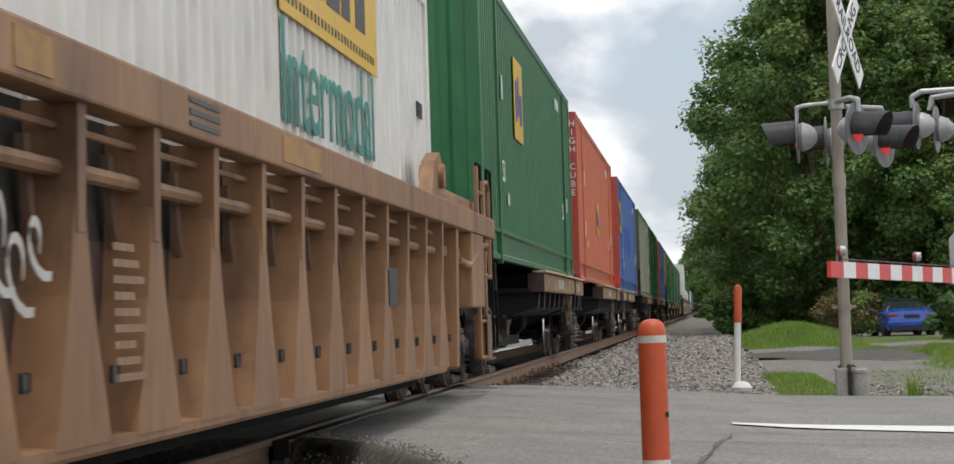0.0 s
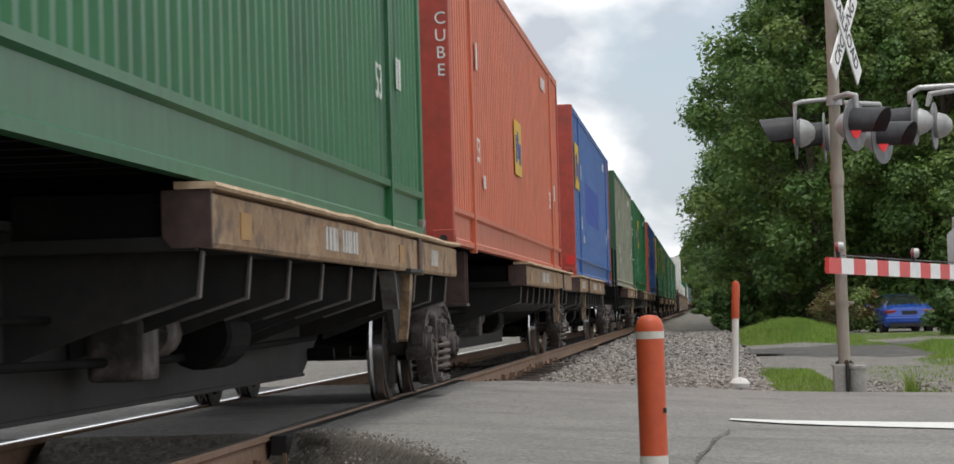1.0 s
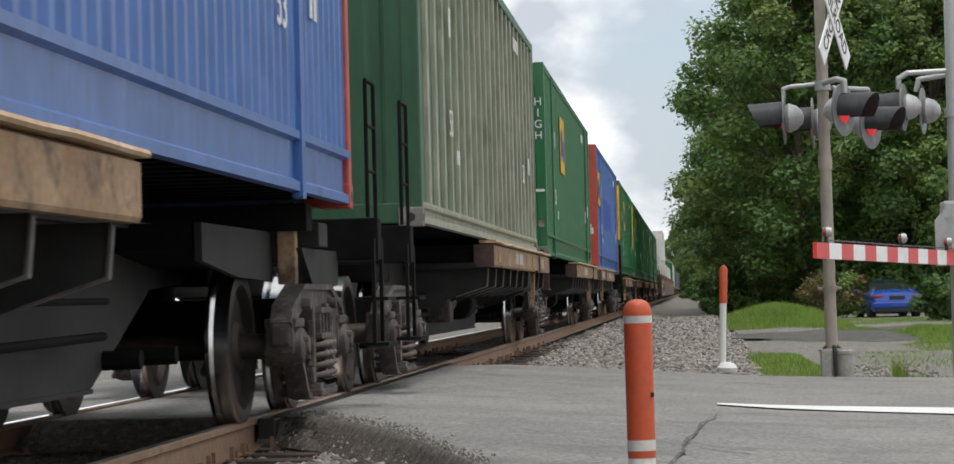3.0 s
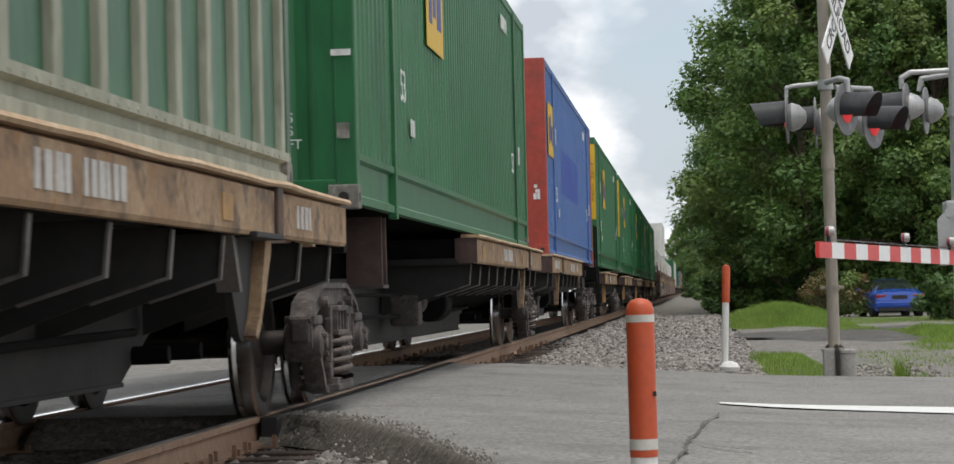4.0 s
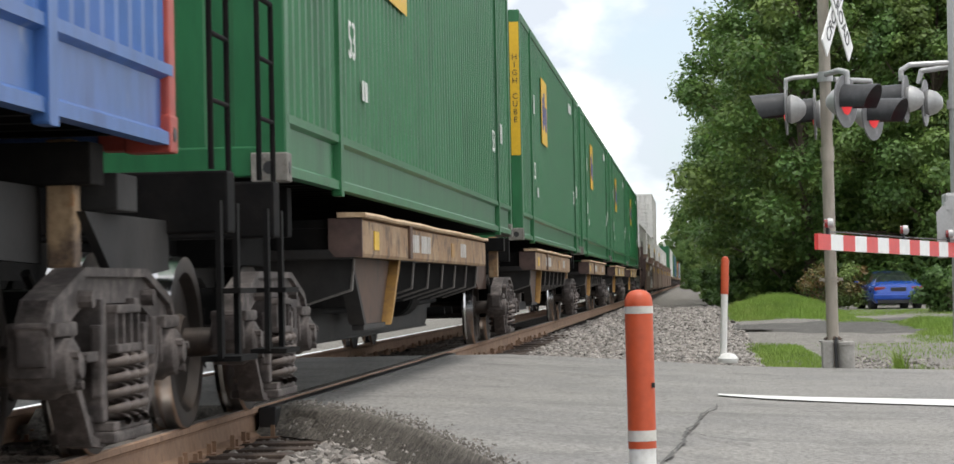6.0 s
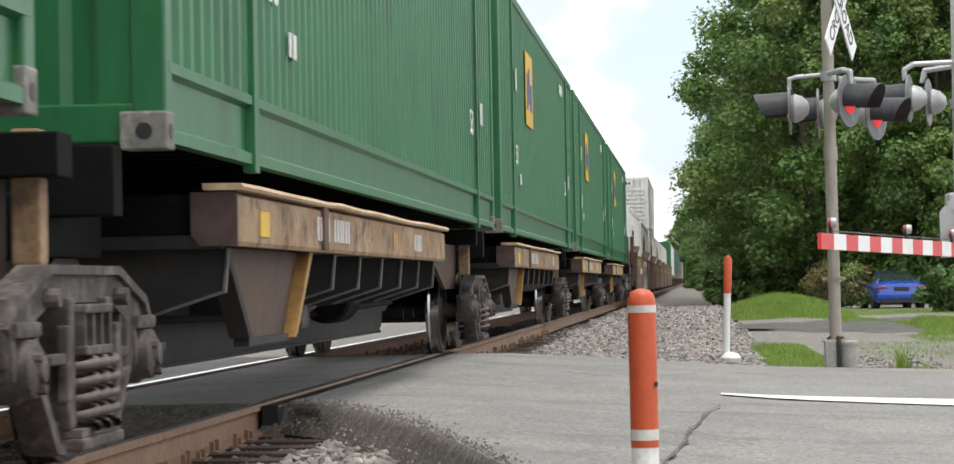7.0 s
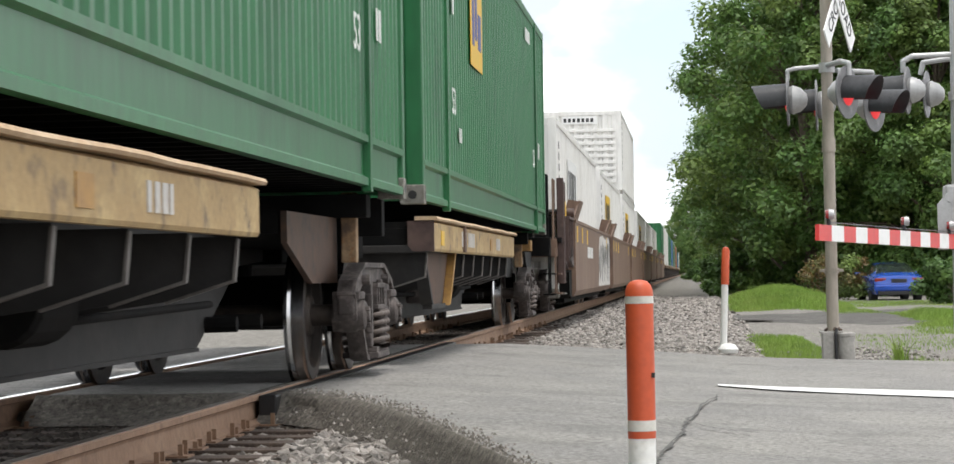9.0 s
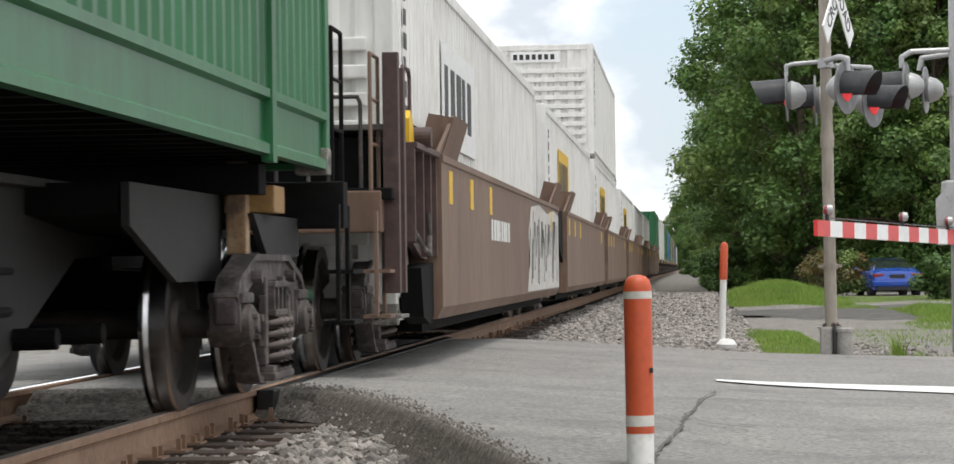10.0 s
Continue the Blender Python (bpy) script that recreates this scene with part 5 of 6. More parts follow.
for i, (y0, z0) in enumerate([(228.3, 0.34), (246.9, 0.30), (265.4, 0.30), (265.5, 3.16), (286.2, 0.30), (304.8, 0.30), (323.4, 0.30)]):
    c = white_box(y0, z0, H=2.60 if i == 3 else 2.85)
    if i in (0, 1, 2, 4):
        decal("logo", YELLOW if i else SIGNWHITE, c, SIDE, 3.4, 6.6, z0 + 1.45, z0 + 2.35, "rectangular emblem")
        bars(c, INK, SIDE + 0.004, 3.6, z0 + 1.65, 5, 0.36, 0.5, 0.18)
    bars(c, INK, SIDE, 0.62, z0 + 2.5, 10, 0.14, 0.12, 0.06, True)
    if i in (0, 3):
        bm = B()
        for k in range(9):
            box(bm, -1.1, 1.1, -0.03, 0.02, z0 + 0.35 + 0.2 * k, z0 + 0.45 + 0.2 * k, 0.012)
        part("door_rib", bm, WHITE, c)
        decal_bm = box(B(), -0.55, 0.55, -0.034, -0.03, z0 + 2.20, z0 + 2.44)
        part("door_emblem", decal_bm, SIGNWHITE, c)
        bm = B()
        for k in range(7):
            box(bm, -0.5 + k * 0.14, -0.41 + k * 0.14, -0.04, -0.036, z0 + 2.26, z0 + 2.38)
        part("door_lettering", bm, INK, c)
far = [(GREEN, "green"), (WHITE, "w"), (WHITE, "w"), (GREEN, "green"), (GREEN, "green"), (BLUE, "blue"), (GREEN, "green"), (OLIVE, "olive"), (GREEN, "green"),
       (ORANGE, "orange"), (GREEN, "green"), (BLUE, "blue"), (GREEN, "green"), (WHITE, "w"), (GREEN, "green")]
for i, (m, n) in enumerate(far):
    y0 = 362.0 + 18.0 * i
    container("container", LABELS.get(n, "white ribbed container on a spine car"), y0, Z0, m, (m, m))
    spine_unit(y0 - 0.9, y0 + 17.1, False, False, [(y0 + 7, y0 + 16, None)])

# ---------------------------------------------------------------- crossing furniture


def build_bollard():
    b = thing("bollard", "orange plastic bollard with pale reflective bands and white foot", "bollard", at=pose(-0.212, 9.95, 0.0, 0, -0.3, 0))
    r = 0.0575
    base = -0.125
    part("foot", lathe(B(), [(r * 0.5, base), (r * 0.97, base), (r * 0.97, 0.022), (r * 0.5, 0.022)]), WHITEPLASTIC, b, "white lower tube", True)
    part("sleeve", lathe(B(), [(r * 0.9, 0.022), (r, 0.022), (r, 0.61), (r * 0.99, 0.625), (r * 0.86, 0.648), (r * 0.6, 0.664), (r * 0.25, 0.670), (0.002, 0.671)], seg=32), ORANGEPLASTIC, b, "", True)
    for z0, z1 in ((0.573, 0.603), (0.052, 0.096)):
        part("reflective_band", lathe(B(), [(r, z0), (r + 0.0012, z0), (r + 0.0012, z1), (r, z1)], seg=32), BAND, b, "pale reflective band", True)
    part("scuff", box(B(), 0.045, 0.0585, -0.04, -0.025, 0.27, 0.29), INK, b)
    return b


build_bollard()


def build_delineator():
    d = thing("delineator_post", "slim white marker post with orange top", "marker post", at=pose(0.325, 25.75, -0.14, 0, 2.2, 0))
    r = 0.036
    part("tube", lathe(B(), [(r * 0.8, 0), (r, 0), (r, 0.78), (r * 0.8, 0.78)]), WHITEPLASTIC, d, "", True)
    part("top_sleeve", lathe(B(), [(r, 0.70), (r + 0.006, 0.70), (r + 0.006, 1.06), (r * 0.8, 1.09), (0.002, 1.10)]), ORANGEPLASTIC, d, "orange top sleeve", True)
    part("base_foot", lathe(B(), [(0.02, -0.05), (0.10, -0.04), (0.11, 0.0), (0.07, 0.05), (0.03, 0.06)], (0.05, -0.05, 0.02)), WHITEPLASTIC, d, "", True)


build_delineator()


def signal_head(parent, x, z, s, lit, y=0.0, yaw=0.0):
    """A flashing light: round background disc, hood, lens and housing. s: +1 looks along +x."""
    m = pose(x, y, z, 0, 0, yaw)
    r = 0.265
    bm = lathe(B(), [(0.02, -0.008 * s), (r, -0.008 * s), (r, 0.008 * s), (0.02, 0.008 * s)], axis='x', seg=32)
    disc = part("background_disc", bm, SIGDISC, parent, "grey round background plate", True)
    disc.matrix_basis = m
    bm = lathe(B(), [(0.13, -0.01 * s), (0.15, -0.05 * s), (0.12, -0.13 * s), (0.06, -0.19 * s), (0.01, -0.20 * s)], axis='x', seg=24)
    o = part("lamp_housing", bm, ALU, disc, "aluminium back housing", True)
    bm = lathe(B(), [(0.01, 0.03 * s), (0.10, 0.025 * s), (0.135, 0.012 * s)], axis='x', seg=24)
    part("lens", bm, LIT if lit else UNLIT, disc, "red lens", True)
    bm = B()
    n = 14
    prev = None
    for i in range(n + 1):
        a = radians(-22 + 224 * i / n)
        L = 0.29 + 0.08 * math.sin(a)
        c, sn = math.cos(a), math.sin(a)
        ring = [bm.verts.new(Vector((s * 0.008, rr * c, rr * sn))) for rr in (0.165, 0.172)]
        ring += [bm.verts.new(Vector((s * L, rr * c, rr * sn - 0.05 * L))) for rr in (0.172, 0.165)]
        if prev:
            for k in range(4):
                bm.faces.new((prev[k], prev[(k + 1) % 4], ring[(k + 1) % 4], ring[k]))
        else:
            bm.faces.new(ring)
        prev = ring
    bm.faces.new(prev[::-1])
    bmesh.ops.recalc_face_normals(bm, faces=bm.faces)
    part("hood", bm, SIGBLACK, disc, "black hood", True)


def build_signal_pole():
    p = thing("crossing_signal", "grey crossing signal pole with crossbuck and red flashing lights", "crossing signal", at=pose(1.43, 24.9, -0.26, 0, -0.35, 0))
    part("pole", lathe(B(), [(0.04, 0), (0.062, 0.0), (0.060, 2.0), (0.056, 4.6), (0.01, 4.62)], seg=24), GALV, p, "", True)
    bm = box(B(), -0.115, 0.0, -0.12, 0.12, -0.02, 0.325, 0.012)
    box(bm, -0.14, 0.10, -0.10, 0.10, 0.315, 0.335, 0.008)
    part("footing", bm, CONCRETE, p, "weathered concrete footing")
    bm = lathe(B(), [(0.05, -0.02), (0.088, -0.02), (0.088, 0.275), (0.098, 0.28), (0.098, 0.31), (0.07, 0.32), (0.02, 0.32)], (0.125, -0.05, 0), seg=20)
    part("footing", bm, CONCRETE, p, "", True)
    bm = B()
    for z in (0.92, 0.955):
        lathe(bm, [(0.058, z), (0.075, z), (0.075, z + 0.02), (0.058, z + 0.02)], seg=20)
    box(bm, -0.12, 0.12, -0.02, 0.02, 0.935, 0.965, 0.006)
    part("clamp", bm, GALV, p)
    # Added black upright that stands for the dark gap between the two footings.
    part("cable", bent(B(), [(0.02, -0.13, -0.02), (0.018, -0.14, 0.30), (0.03, -0.12, 0.36)], 0.016), CARDARK, p, "black cable added to fill the dark gap between the footings")
    bm = B()
    rng = random.Random(4)
    for k in range(16):
        a = rng.uniform(0, 6.28)
        tube(bm, (0.09 * math.cos(a), 0.09 * math.sin(a), 0.335), (0.02 * math.cos(a + 1), 0.02 * math.sin(a + 1), 0.40), 0.018, 0.008, seg=5)
    part("base_debris", bm, RUSTSILL, p, "rusty debris round the pole base")
    part("pole_sleeve", lathe(B(), [(0.058, 2.16), (0.070, 2.16), (0.070, 2.30), (0.058, 2.30)], seg=20), GALV, p, "", True)
    # cross arms and the four lamps
    bm = B()
    zc = 3.02
    lathe(bm, [(0.05, zc - 0.05), (0.08, zc - 0.05), (0.08, zc + 0.05), (0.05, zc + 0.05)], seg=18)
    bent(bm, [(-0.40, 0, zc - 0.12), (-0.40, 0, zc - 0.02), (-0.33, 0, zc + 0.0), (0, 0, zc + 0.02)], 0.022, 10)
    bent(bm, [(0, -0.05, zc + 0.02), (0.12, -0.35, zc + 0.03), (0.19, -0.45, zc), (0.19, -0.45, zc - 0.12)], 0.03, 10)
    bent(bm, [(0.1, 0.1, zc - 0.02), (0.48, 0.35, zc - 0.03), (0.50, 0.40, zc - 0.16)], 0.026, 10)
    part("lamp_arm", bm, ALU, p, "grey pipe arms")
    signal_head(p, -0.40, 2.70, -1, True, 0.0, -5)
    signal_head(p, -0.08, 2.68, -1, False, 0.6, -5)
    signal_head(p, 0.17, 2.73, 1, True, -0.45, -28)
    signal_head(p, 0.50, 2.64, 1, True, 0.40, -28)
    # crossbuck: two boards crossing, facing along x, a second pair behind
    for k, (tilt, text) in enumerate(((45, "CROSSING"), (-45, "RAILROAD"))):
        m = pose(0.12, -0.09 + 0.012 * k, 3.70, 0, 0, -20) @ pose(0, 0, 0, tilt, 0, 0)
        board = part("crossbuck_board", box(B(), -0.008 + 0.02 * k, 0.008 + 0.02 * k, -0.61, 0.61, -0.115, 0.115, 0.004), SIGNWHITE, p, "white crossbuck board")
        board.matrix_basis = m @ pose(0, 0, 0)
        words(text, 0.20, "lettering", INK, board, pose(0.010 + 0.02 * k, 0, 0, 90, 0, 90))
    return p


build_signal_pole()


def build_gate():
    g = thing("crossing_gate", "lowered red and white gate arm on a grey mast", "crossing gate", at=pose(2.97, 27.3, -0.30, 0, 0.25, 0))
    part("mast", lathe(B(), [(0.05, 0), (0.078, 0), (0.074, 4.5), (0.01, 4.52)], seg=24), ALU, g, "", True)
    part("footing", box(B(), -0.02, 0.4, -0.2, 0.3, -0.2, 0.02, 0.02), CONCRETE, g)
    part("collar", lathe(B(), [(0.07, 2.86), (0.10, 2.86), (0.10, 2.96), (0.07, 2.96)], seg=20), ALU, g, "", True)
    bm = box(B(), -0.16, 0.16, -0.20, 0.20, 1.42, 1.92, 0.03)
    for z in (1.52, 1.78):
        tube(bm, (-0.13, -0.26, z), (-0.13, -0.18, z), 0.05, seg=16)
    box(bm, -0.20, 0.18, -0.22, -0.02, 1.36, 1.44, 0.02)
    part("mechanism_box", bm, ALU, g, "grey gate mechanism housing")
    part("counterweight_arm", prism(B(), [(-0.26, 1.20), (-0.16, 1.20), (-0.14, 1.70), (-0.20, 1.78), (-0.27, 1.70)], 'y', -0.34, -0.30), ALU, g)
    bm = B()
    bent(bm, [(0, -0.0, 3.38), (-0.5, -0.05, 3.36), (-0.60, -0.05, 3.30), (-0.60, -0.05, 3.18)], 0.03, 10)
    bent(bm, [(0, 0.3, 3.36), (-0.34, 0.35, 3.32), (-0.37, 0.35, 3.18)], 0.03, 10)
    part("lamp_arm", bm, ALU, g)
    signal_head(g, -0.55, 2.98, -1, False, -0.05, -14)
    signal_head(g, -0.30, 2.96, -1, False, 0.35, -14)
    # the arm: tapering board in red and white pieces, from the mechanism to its tip
    tip, root = Vector((1.13 - 2.95, 22.4 - 27.3, 1.035 + 0.30)), Vector((-0.05, -0.15, 0.985 + 0.30))
    n = 13
    d = (tip - root) / n
    side = Vector((0.018, 0, 0))
    arm = part("gate_arm", tube(B(), root, tip - d * 0.02, 0.012, seg=8), GALV, g, "gate arm")
    for i in range(n):
        a, b = root + d * i, root + d * (i + 1)
        h0, h1 = 0.080 - 0.0005 * i, 0.080 - 0.0005 * (i + 1)
        bm = B()
        va = []
        for o in (-1, 1):
            for p, h in ((a, -h0), (b, -h1), (b, h1), (a, h0)):
                va.append(bm.verts.new(p + side * o + Vector((0, 0, h))))
        for q in ((0, 1, 2, 3), (7, 6, 5, 4), (0, 4, 5, 1), (1, 5, 6, 2), (2, 6, 7, 3), (3, 7, 4, 0)):
            bm.faces.new([va[k] for k in q])
        part("stripe", bm, RED if i % 2 == 0 else SIGNWHITE, arm)
    for f in (0.93, 0.42, 0.06):
        p = root + (tip - root) * f + Vector((0, 0, 0.09))
        bm = tube(B(), p + Vector((0, 0, -0.02)), p + Vector((0, 0, 0.05)), 0.02, seg=10)
        part("lamp_stem", bm, CARDARK, arm)
        bm = lathe(B(), [(0.01, -0.035), (0.040, -0.03), (0.046, 0.0), (0.040, 0.05), (0.01, 0.06)], p + Vector((0, 0, 0.085)), 'x', 16)
        part("arm_lamp", bm, TAIL, arm, "small red arm lamp", True)
        part("lamp_cap", lathe(B(), [(0.01, 0.058), (0.045, 0.05), (0.05, 0.02), (0.047, 0.0)], p + Vector((0, 0, 0.085)), 'x', 16), ALU, arm, "", True)
    bent_bm = bent(B(), [root + Vector((0, 0, 0.11)), root + (tip - root) * 0.42 + Vector((0, 0, 0.10)), root + (tip - root) * 0.93 + Vector((0, 0, 0.10))], 0.006, 6)
    part("cable", bent_bm, CARDARK, arm)
    return g


build_gate()


def build_timber_blocks():
    for x, y, z, a in ((3.08, 26.5, -0.30, 4), (3.12, 26.55, -0.21, -9)):
        o = part("timber_block", box(B(), -0.24, 0.24, -0.09, 0.09, 0.0, 0.085, 0.01), TIMBER)
        o.matrix_world = pose(x, y, z, 0, 0, a)
        tagged(o, "short weathered timber offcut lying on the gravel", "timber block", "timber blocks by the road")


build_timber_blocks()


def build_drive():
    """The dark gravel drive that leaves the track side and bends away to the parked car."""
    bm = B()
    rows = []
    for i in range(70):
        f = i / 69
        x = 0.9 + 11.0 * f
        mid = 54.0 + 9.0 * f - 3.0 * math.sin(3.0 * f)
        half = 7.0 + 1.6 * f + 0.5 * noise.noise((x * 0.9, 3, 1))
        half *= min(1.0, 0.35 + 2.2 * f)
        rows.append([bm.verts.new((x, mid + half * k / 6 + 1.6 * noise.noise((x * 1.1, k * 0.6, 2)) * (abs(k) / 6) ** 2, ground_z(x, mid + half * k / 6) + 0.05 - 0.07 * (abs(k) == 6))) for k in range(-6, 7)])
    for a, b in zip(rows, rows[1:]):
        for k in range(12):
            bm.faces.new((a[k], b[k], b[k + 1], a[k + 1])).smooth = True
    return tagged(part("drive", bm, DRIVE), "dark grey gravel drive curving past the grass", "drive", kind="structure")


build_drive()


# ---------------------------------------------------------------- parked car


def build_car():
    c = thing("car", "bright blue sports coupe parked on the drive, seen from behind", "car", at=pose(6.74, 84.0, -0.40, 0, 0, 5))
    bm = B()
    # cross-sections along the length: half width, floor, waist, roof half width, roof height (rear bumper at -2)
    secs = [(-2.05, 0.70, 0.36, 0.62, 0.60, 0.66), (-1.98, 0.82, 0.24, 0.80, 0.66, 0.86), (-1.6, 0.87, 0.22, 0.86, 0.70, 0.96), (-1.15, 0.88, 0.20, 0.88, 0.62, 1.10),
            (-0.55, 0.87, 0.20, 0.88, 0.56, 1.28), (0.1, 0.86, 0.20, 0.87, 0.55, 1.30), (0.75, 0.86, 0.20, 0.86, 0.62, 1.08), (1.1, 0.86, 0.20, 0.84, 0.70, 0.93),
            (1.7, 0.84, 0.22, 0.74, 0.66, 0.80), (2.05, 0.68, 0.30, 0.56, 0.50, 0.60)]
    rings = []
    for y, w, f, wa, rw, rh in secs:
        pts = [(-w * 0.9, f), (-w, f + 0.15), (-w, wa - 0.12), (-w * 0.95, wa), (-rw, rh - 0.04), (-rw * 0.8, rh), (0, rh + 0.015),
               (rw * 0.8, rh), (rw, rh - 0.04), (w * 0.95, wa), (w, wa - 0.12), (w, f + 0.15), (w * 0.9, f)]
        rings.append([bm.verts.new((x, y, z)) for x, z in pts])
    for a, b in zip(rings, rings[1:]):
        for k in range(13):
            bm.faces.new((a[k], a[(k + 1) % 13], b[(k + 1) % 13], b[k]))
    bm.faces.new(rings[0][::-1])
    bm.faces.new(rings[-1])
    bmesh.ops.recalc_face_normals(bm, faces=bm.faces)
    for f in bm.faces:
        cn = f.calc_center_median()
        if 0.94 < cn.z < 1.25 and abs(cn.x) > 0.6 and -1.3 < cn.y < 0.9:
            f.material_index = 1
        if 0.97 < cn.z < 1.24 and abs(cn.x) < 0.6 and (-1.5 < cn.y < -0.6 or 0.3 < cn.y < 1.0):
            f.material_index = 1
    part("body", bm, [CARBLUE, GLASSDARK], c, "glossy blue body with dark glass", True)
    for x in (-0.62, 0.62):
        part("tail_lamp", box(B(), x - 0.19, x + 0.19, -2.03, -1.93, 0.66, 0.79, 0.03), TAIL, c, "red tail lamp")
    part("rear_bumper", box(B(), -0.84, 0.84, -2.10, -1.85, 0.36, 0.56, 0.05), CARBLUE, c)
    part("rear_valance", box(B(), -0.70, 0.70, -2.06, -1.80, 0.22, 0.35, 0.02), CARDARK, c)
    part("plate_recess", box(B(), -0.26, 0.26, -2.06, -1.96, 0.63, 0.76, 0.01), CARDARK, c)
    for x in (-1, 1):
        part("mirror", box(B(), x * 0.98 - 0.10, x * 0.98 + 0.10, 0.55, 0.65, 0.88, 1.0, 0.03), CARBLUE, c)
        for y in (-1.25, 1.25):
            wh = part("wheel", lathe(B(), [(0.20, x * 0.62), (0.31, x * 0.63), (0.32, x * 0.70), (0.32, x * 0.80), (0.30, x * 0.865), (0.21, x * 0.87)], (0, y, 0.32), 'x', 24), RUBBER, c, "", True)
            part("rim", lathe(B(), [(0.02, x * 0.85), (0.21, x * 0.86), (0.21, x * 0.80), (0.02, x * 0.80)], (0, y, 0.32), 'x', 20), ALU, wh)
    return c


build_car()

# ---------------------------------------------------------------- plants


def leaves_mesh(name, centres, radii, per, size, seed, mats, flat=0.75, weights=None):
    """Many small bent leaves scattered through the outer shells of clumps."""
    rng = np.random.RandomState(seed)
    C = np.repeat(np.array(centres), per, axis=0)
    R = np.repeat(np.array(radii), per)[:, None]
    n = len(C)
    d = rng.normal(size=(n, 3))
    d /= np.linalg.norm(d, axis=1)[:, None]
    rad = R * (0.55 + 0.5 * rng.rand(n, 1)) * (1 + 0.25 * np.sin(7 * d[:, :1] + 5 * d[:, 1:2] + C[:, :1]))
    P = C + d * rad * np.array([1, 1, flat])
    u = rng.normal(size=(n, 3))
    u[:, 2] = u[:, 2] * 0.6 - 0.25
    u /= np.linalg.norm(u, axis=1)[:, None]
    w = d * 0.8 + rng.normal(size=(n, 3)) * 0.42 + np.array([0, 0, 0.55])
    w /= np.linalg.norm(w, axis=1)[:, None]
    u -= 0.8 * (u * w).sum(1)[:, None] * w
    u /= np.linalg.norm(u, axis=1)[:, None]
    v = np.cross(u, w)
    v /= np.linalg.norm(v, axis=1)[:, None] + 1e-9
    nn = np.cross(u, v)
    s = size * (0.6 + 0.8 * rng.rand(n, 1))
    a, b = P - u * s, P + u * s
    c1, c2 = P + v * s * 0.55 + nn * s * 0.18, P - v * s * 0.55 + nn * s * 0.18
    V = np.stack([a, c1, b, c2], 1).reshape(-1, 3)
    me = bpy.data.meshes.new(name)
    me.vertices.add(4 * n)
    me.vertices.foreach_set("co", V.ravel())
    me.loops.add(4 * n)
    me.loops.foreach_set("vertex_index", np.arange(4 * n, dtype=np.int32))
    me.polygons.add(n)
    me.polygons.foreach_set("loop_start", np.arange(0, 4 * n, 4, dtype=np.int32))
    me.update(calc_edges=True)
    me.validate()
    for m in mats:
        me.materials.append(m)
    if len(mats) > 1:
        idx = (np.repeat(rng.rand(len(centres)), per) < (weights or 0.3)).astype(np.int32)
        me.polygons.foreach_set("material_index", idx)
    return me


def tree_meshes(seed, H, R, clumps, per, size, low=0.12):
    rng = random.Random(seed)
    bm = B()
    top = Vector((0, 0, H * 0.8))
    pts = [Vector((0.15 * rng.uniform(-1, 1) * k, 0.15 * rng.uniform(-1, 1) * k, H * 0.8 * k / 5)) for k in range(6)]
    r0 = 0.028 * H
    for k in range(5):
        tube(bm, pts[k], pts[k + 1], r0 * (1 - 0.17 * k), r0 * (1 - 0.17 * (k + 1)), 10)
    centres, radii = [], []
    for i in range(clumps):
        f = low + (1 - low) * (i + rng.random()) / clumps
        wide = R * (0.35 + 0.75 * math.sin(math.pi * min(1, (f * 0.95 + 0.08))) ** 0.7)
        a = rng.random() * 6.283
        rr = wide * math.sqrt(rng.random()) * rng.uniform(0.75, 1.08)
        p = Vector((rr * math.cos(a), rr * math.sin(a), H * f * rng.uniform(0.96, 1.04)))
        centres.append(tuple(p))
        radii.append(rng.uniform(0.07, 0.18) * R * (1.15 - 0.4 * f) + 0.25)
        if i % 4 == 0:
            s = pts[min(4, int(f * 5))]
            mid = (s + p) / 2 + Vector((0, 0, 0.4))
            tube(bm, s, mid, 0.09, 0.06, 6)
            tube(bm, mid, p, 0.06, 0.02, 6)
    return meshed("trunk", bm, BARK), leaves_mesh("crown", centres, radii, per, size, seed, [LEAF, LEAFY], weights=0.30)


TREES = [tree_meshes(11, 15.5, 5.2, 210, 440, 0.105, 0.13), tree_meshes(12, 13.0, 4.6, 180, 440, 0.10, 0.11), tree_meshes(13, 17.0, 5.6, 220, 420, 0.11, 0.06)]
SPOTS = [(4.9, 99, 0, 0, 1.0), (9.8, 96, 1, 70, 1.0), (13.5, 101, 2, 40, 1.0), (5.5, 110, 2, 130, 1.0), (10.5, 108, 0, 200, 1.05), (4.9, 122, 1, 20, 1.0), (17.5, 98, 0, 300, 1.0),
         (5.6, 136, 0, 210, 1.0), (16, 112, 2, 160, 1.0), (5.6, 152, 2, 80, 0.9), (5.6, 172, 1, 0, 0.95), (5.8, 196, 0, 50, 0.9), (6.0, 225, 2, 170, 0.85), (5.6, 262, 1, 90, 0.9),
         (5.8, 310, 0, 0, 0.9), (9, 330, 2, 60, 1.0), (2.6, 370, 1, 30, 0.9), (8, 420, 0, 80, 1.0), (0.5, 520, 2, 0, 1.0), (8, 560, 1, 0, 1.1), (-3, 700, 0, 0, 1.2), (10, 720, 2, 0, 1.2)]
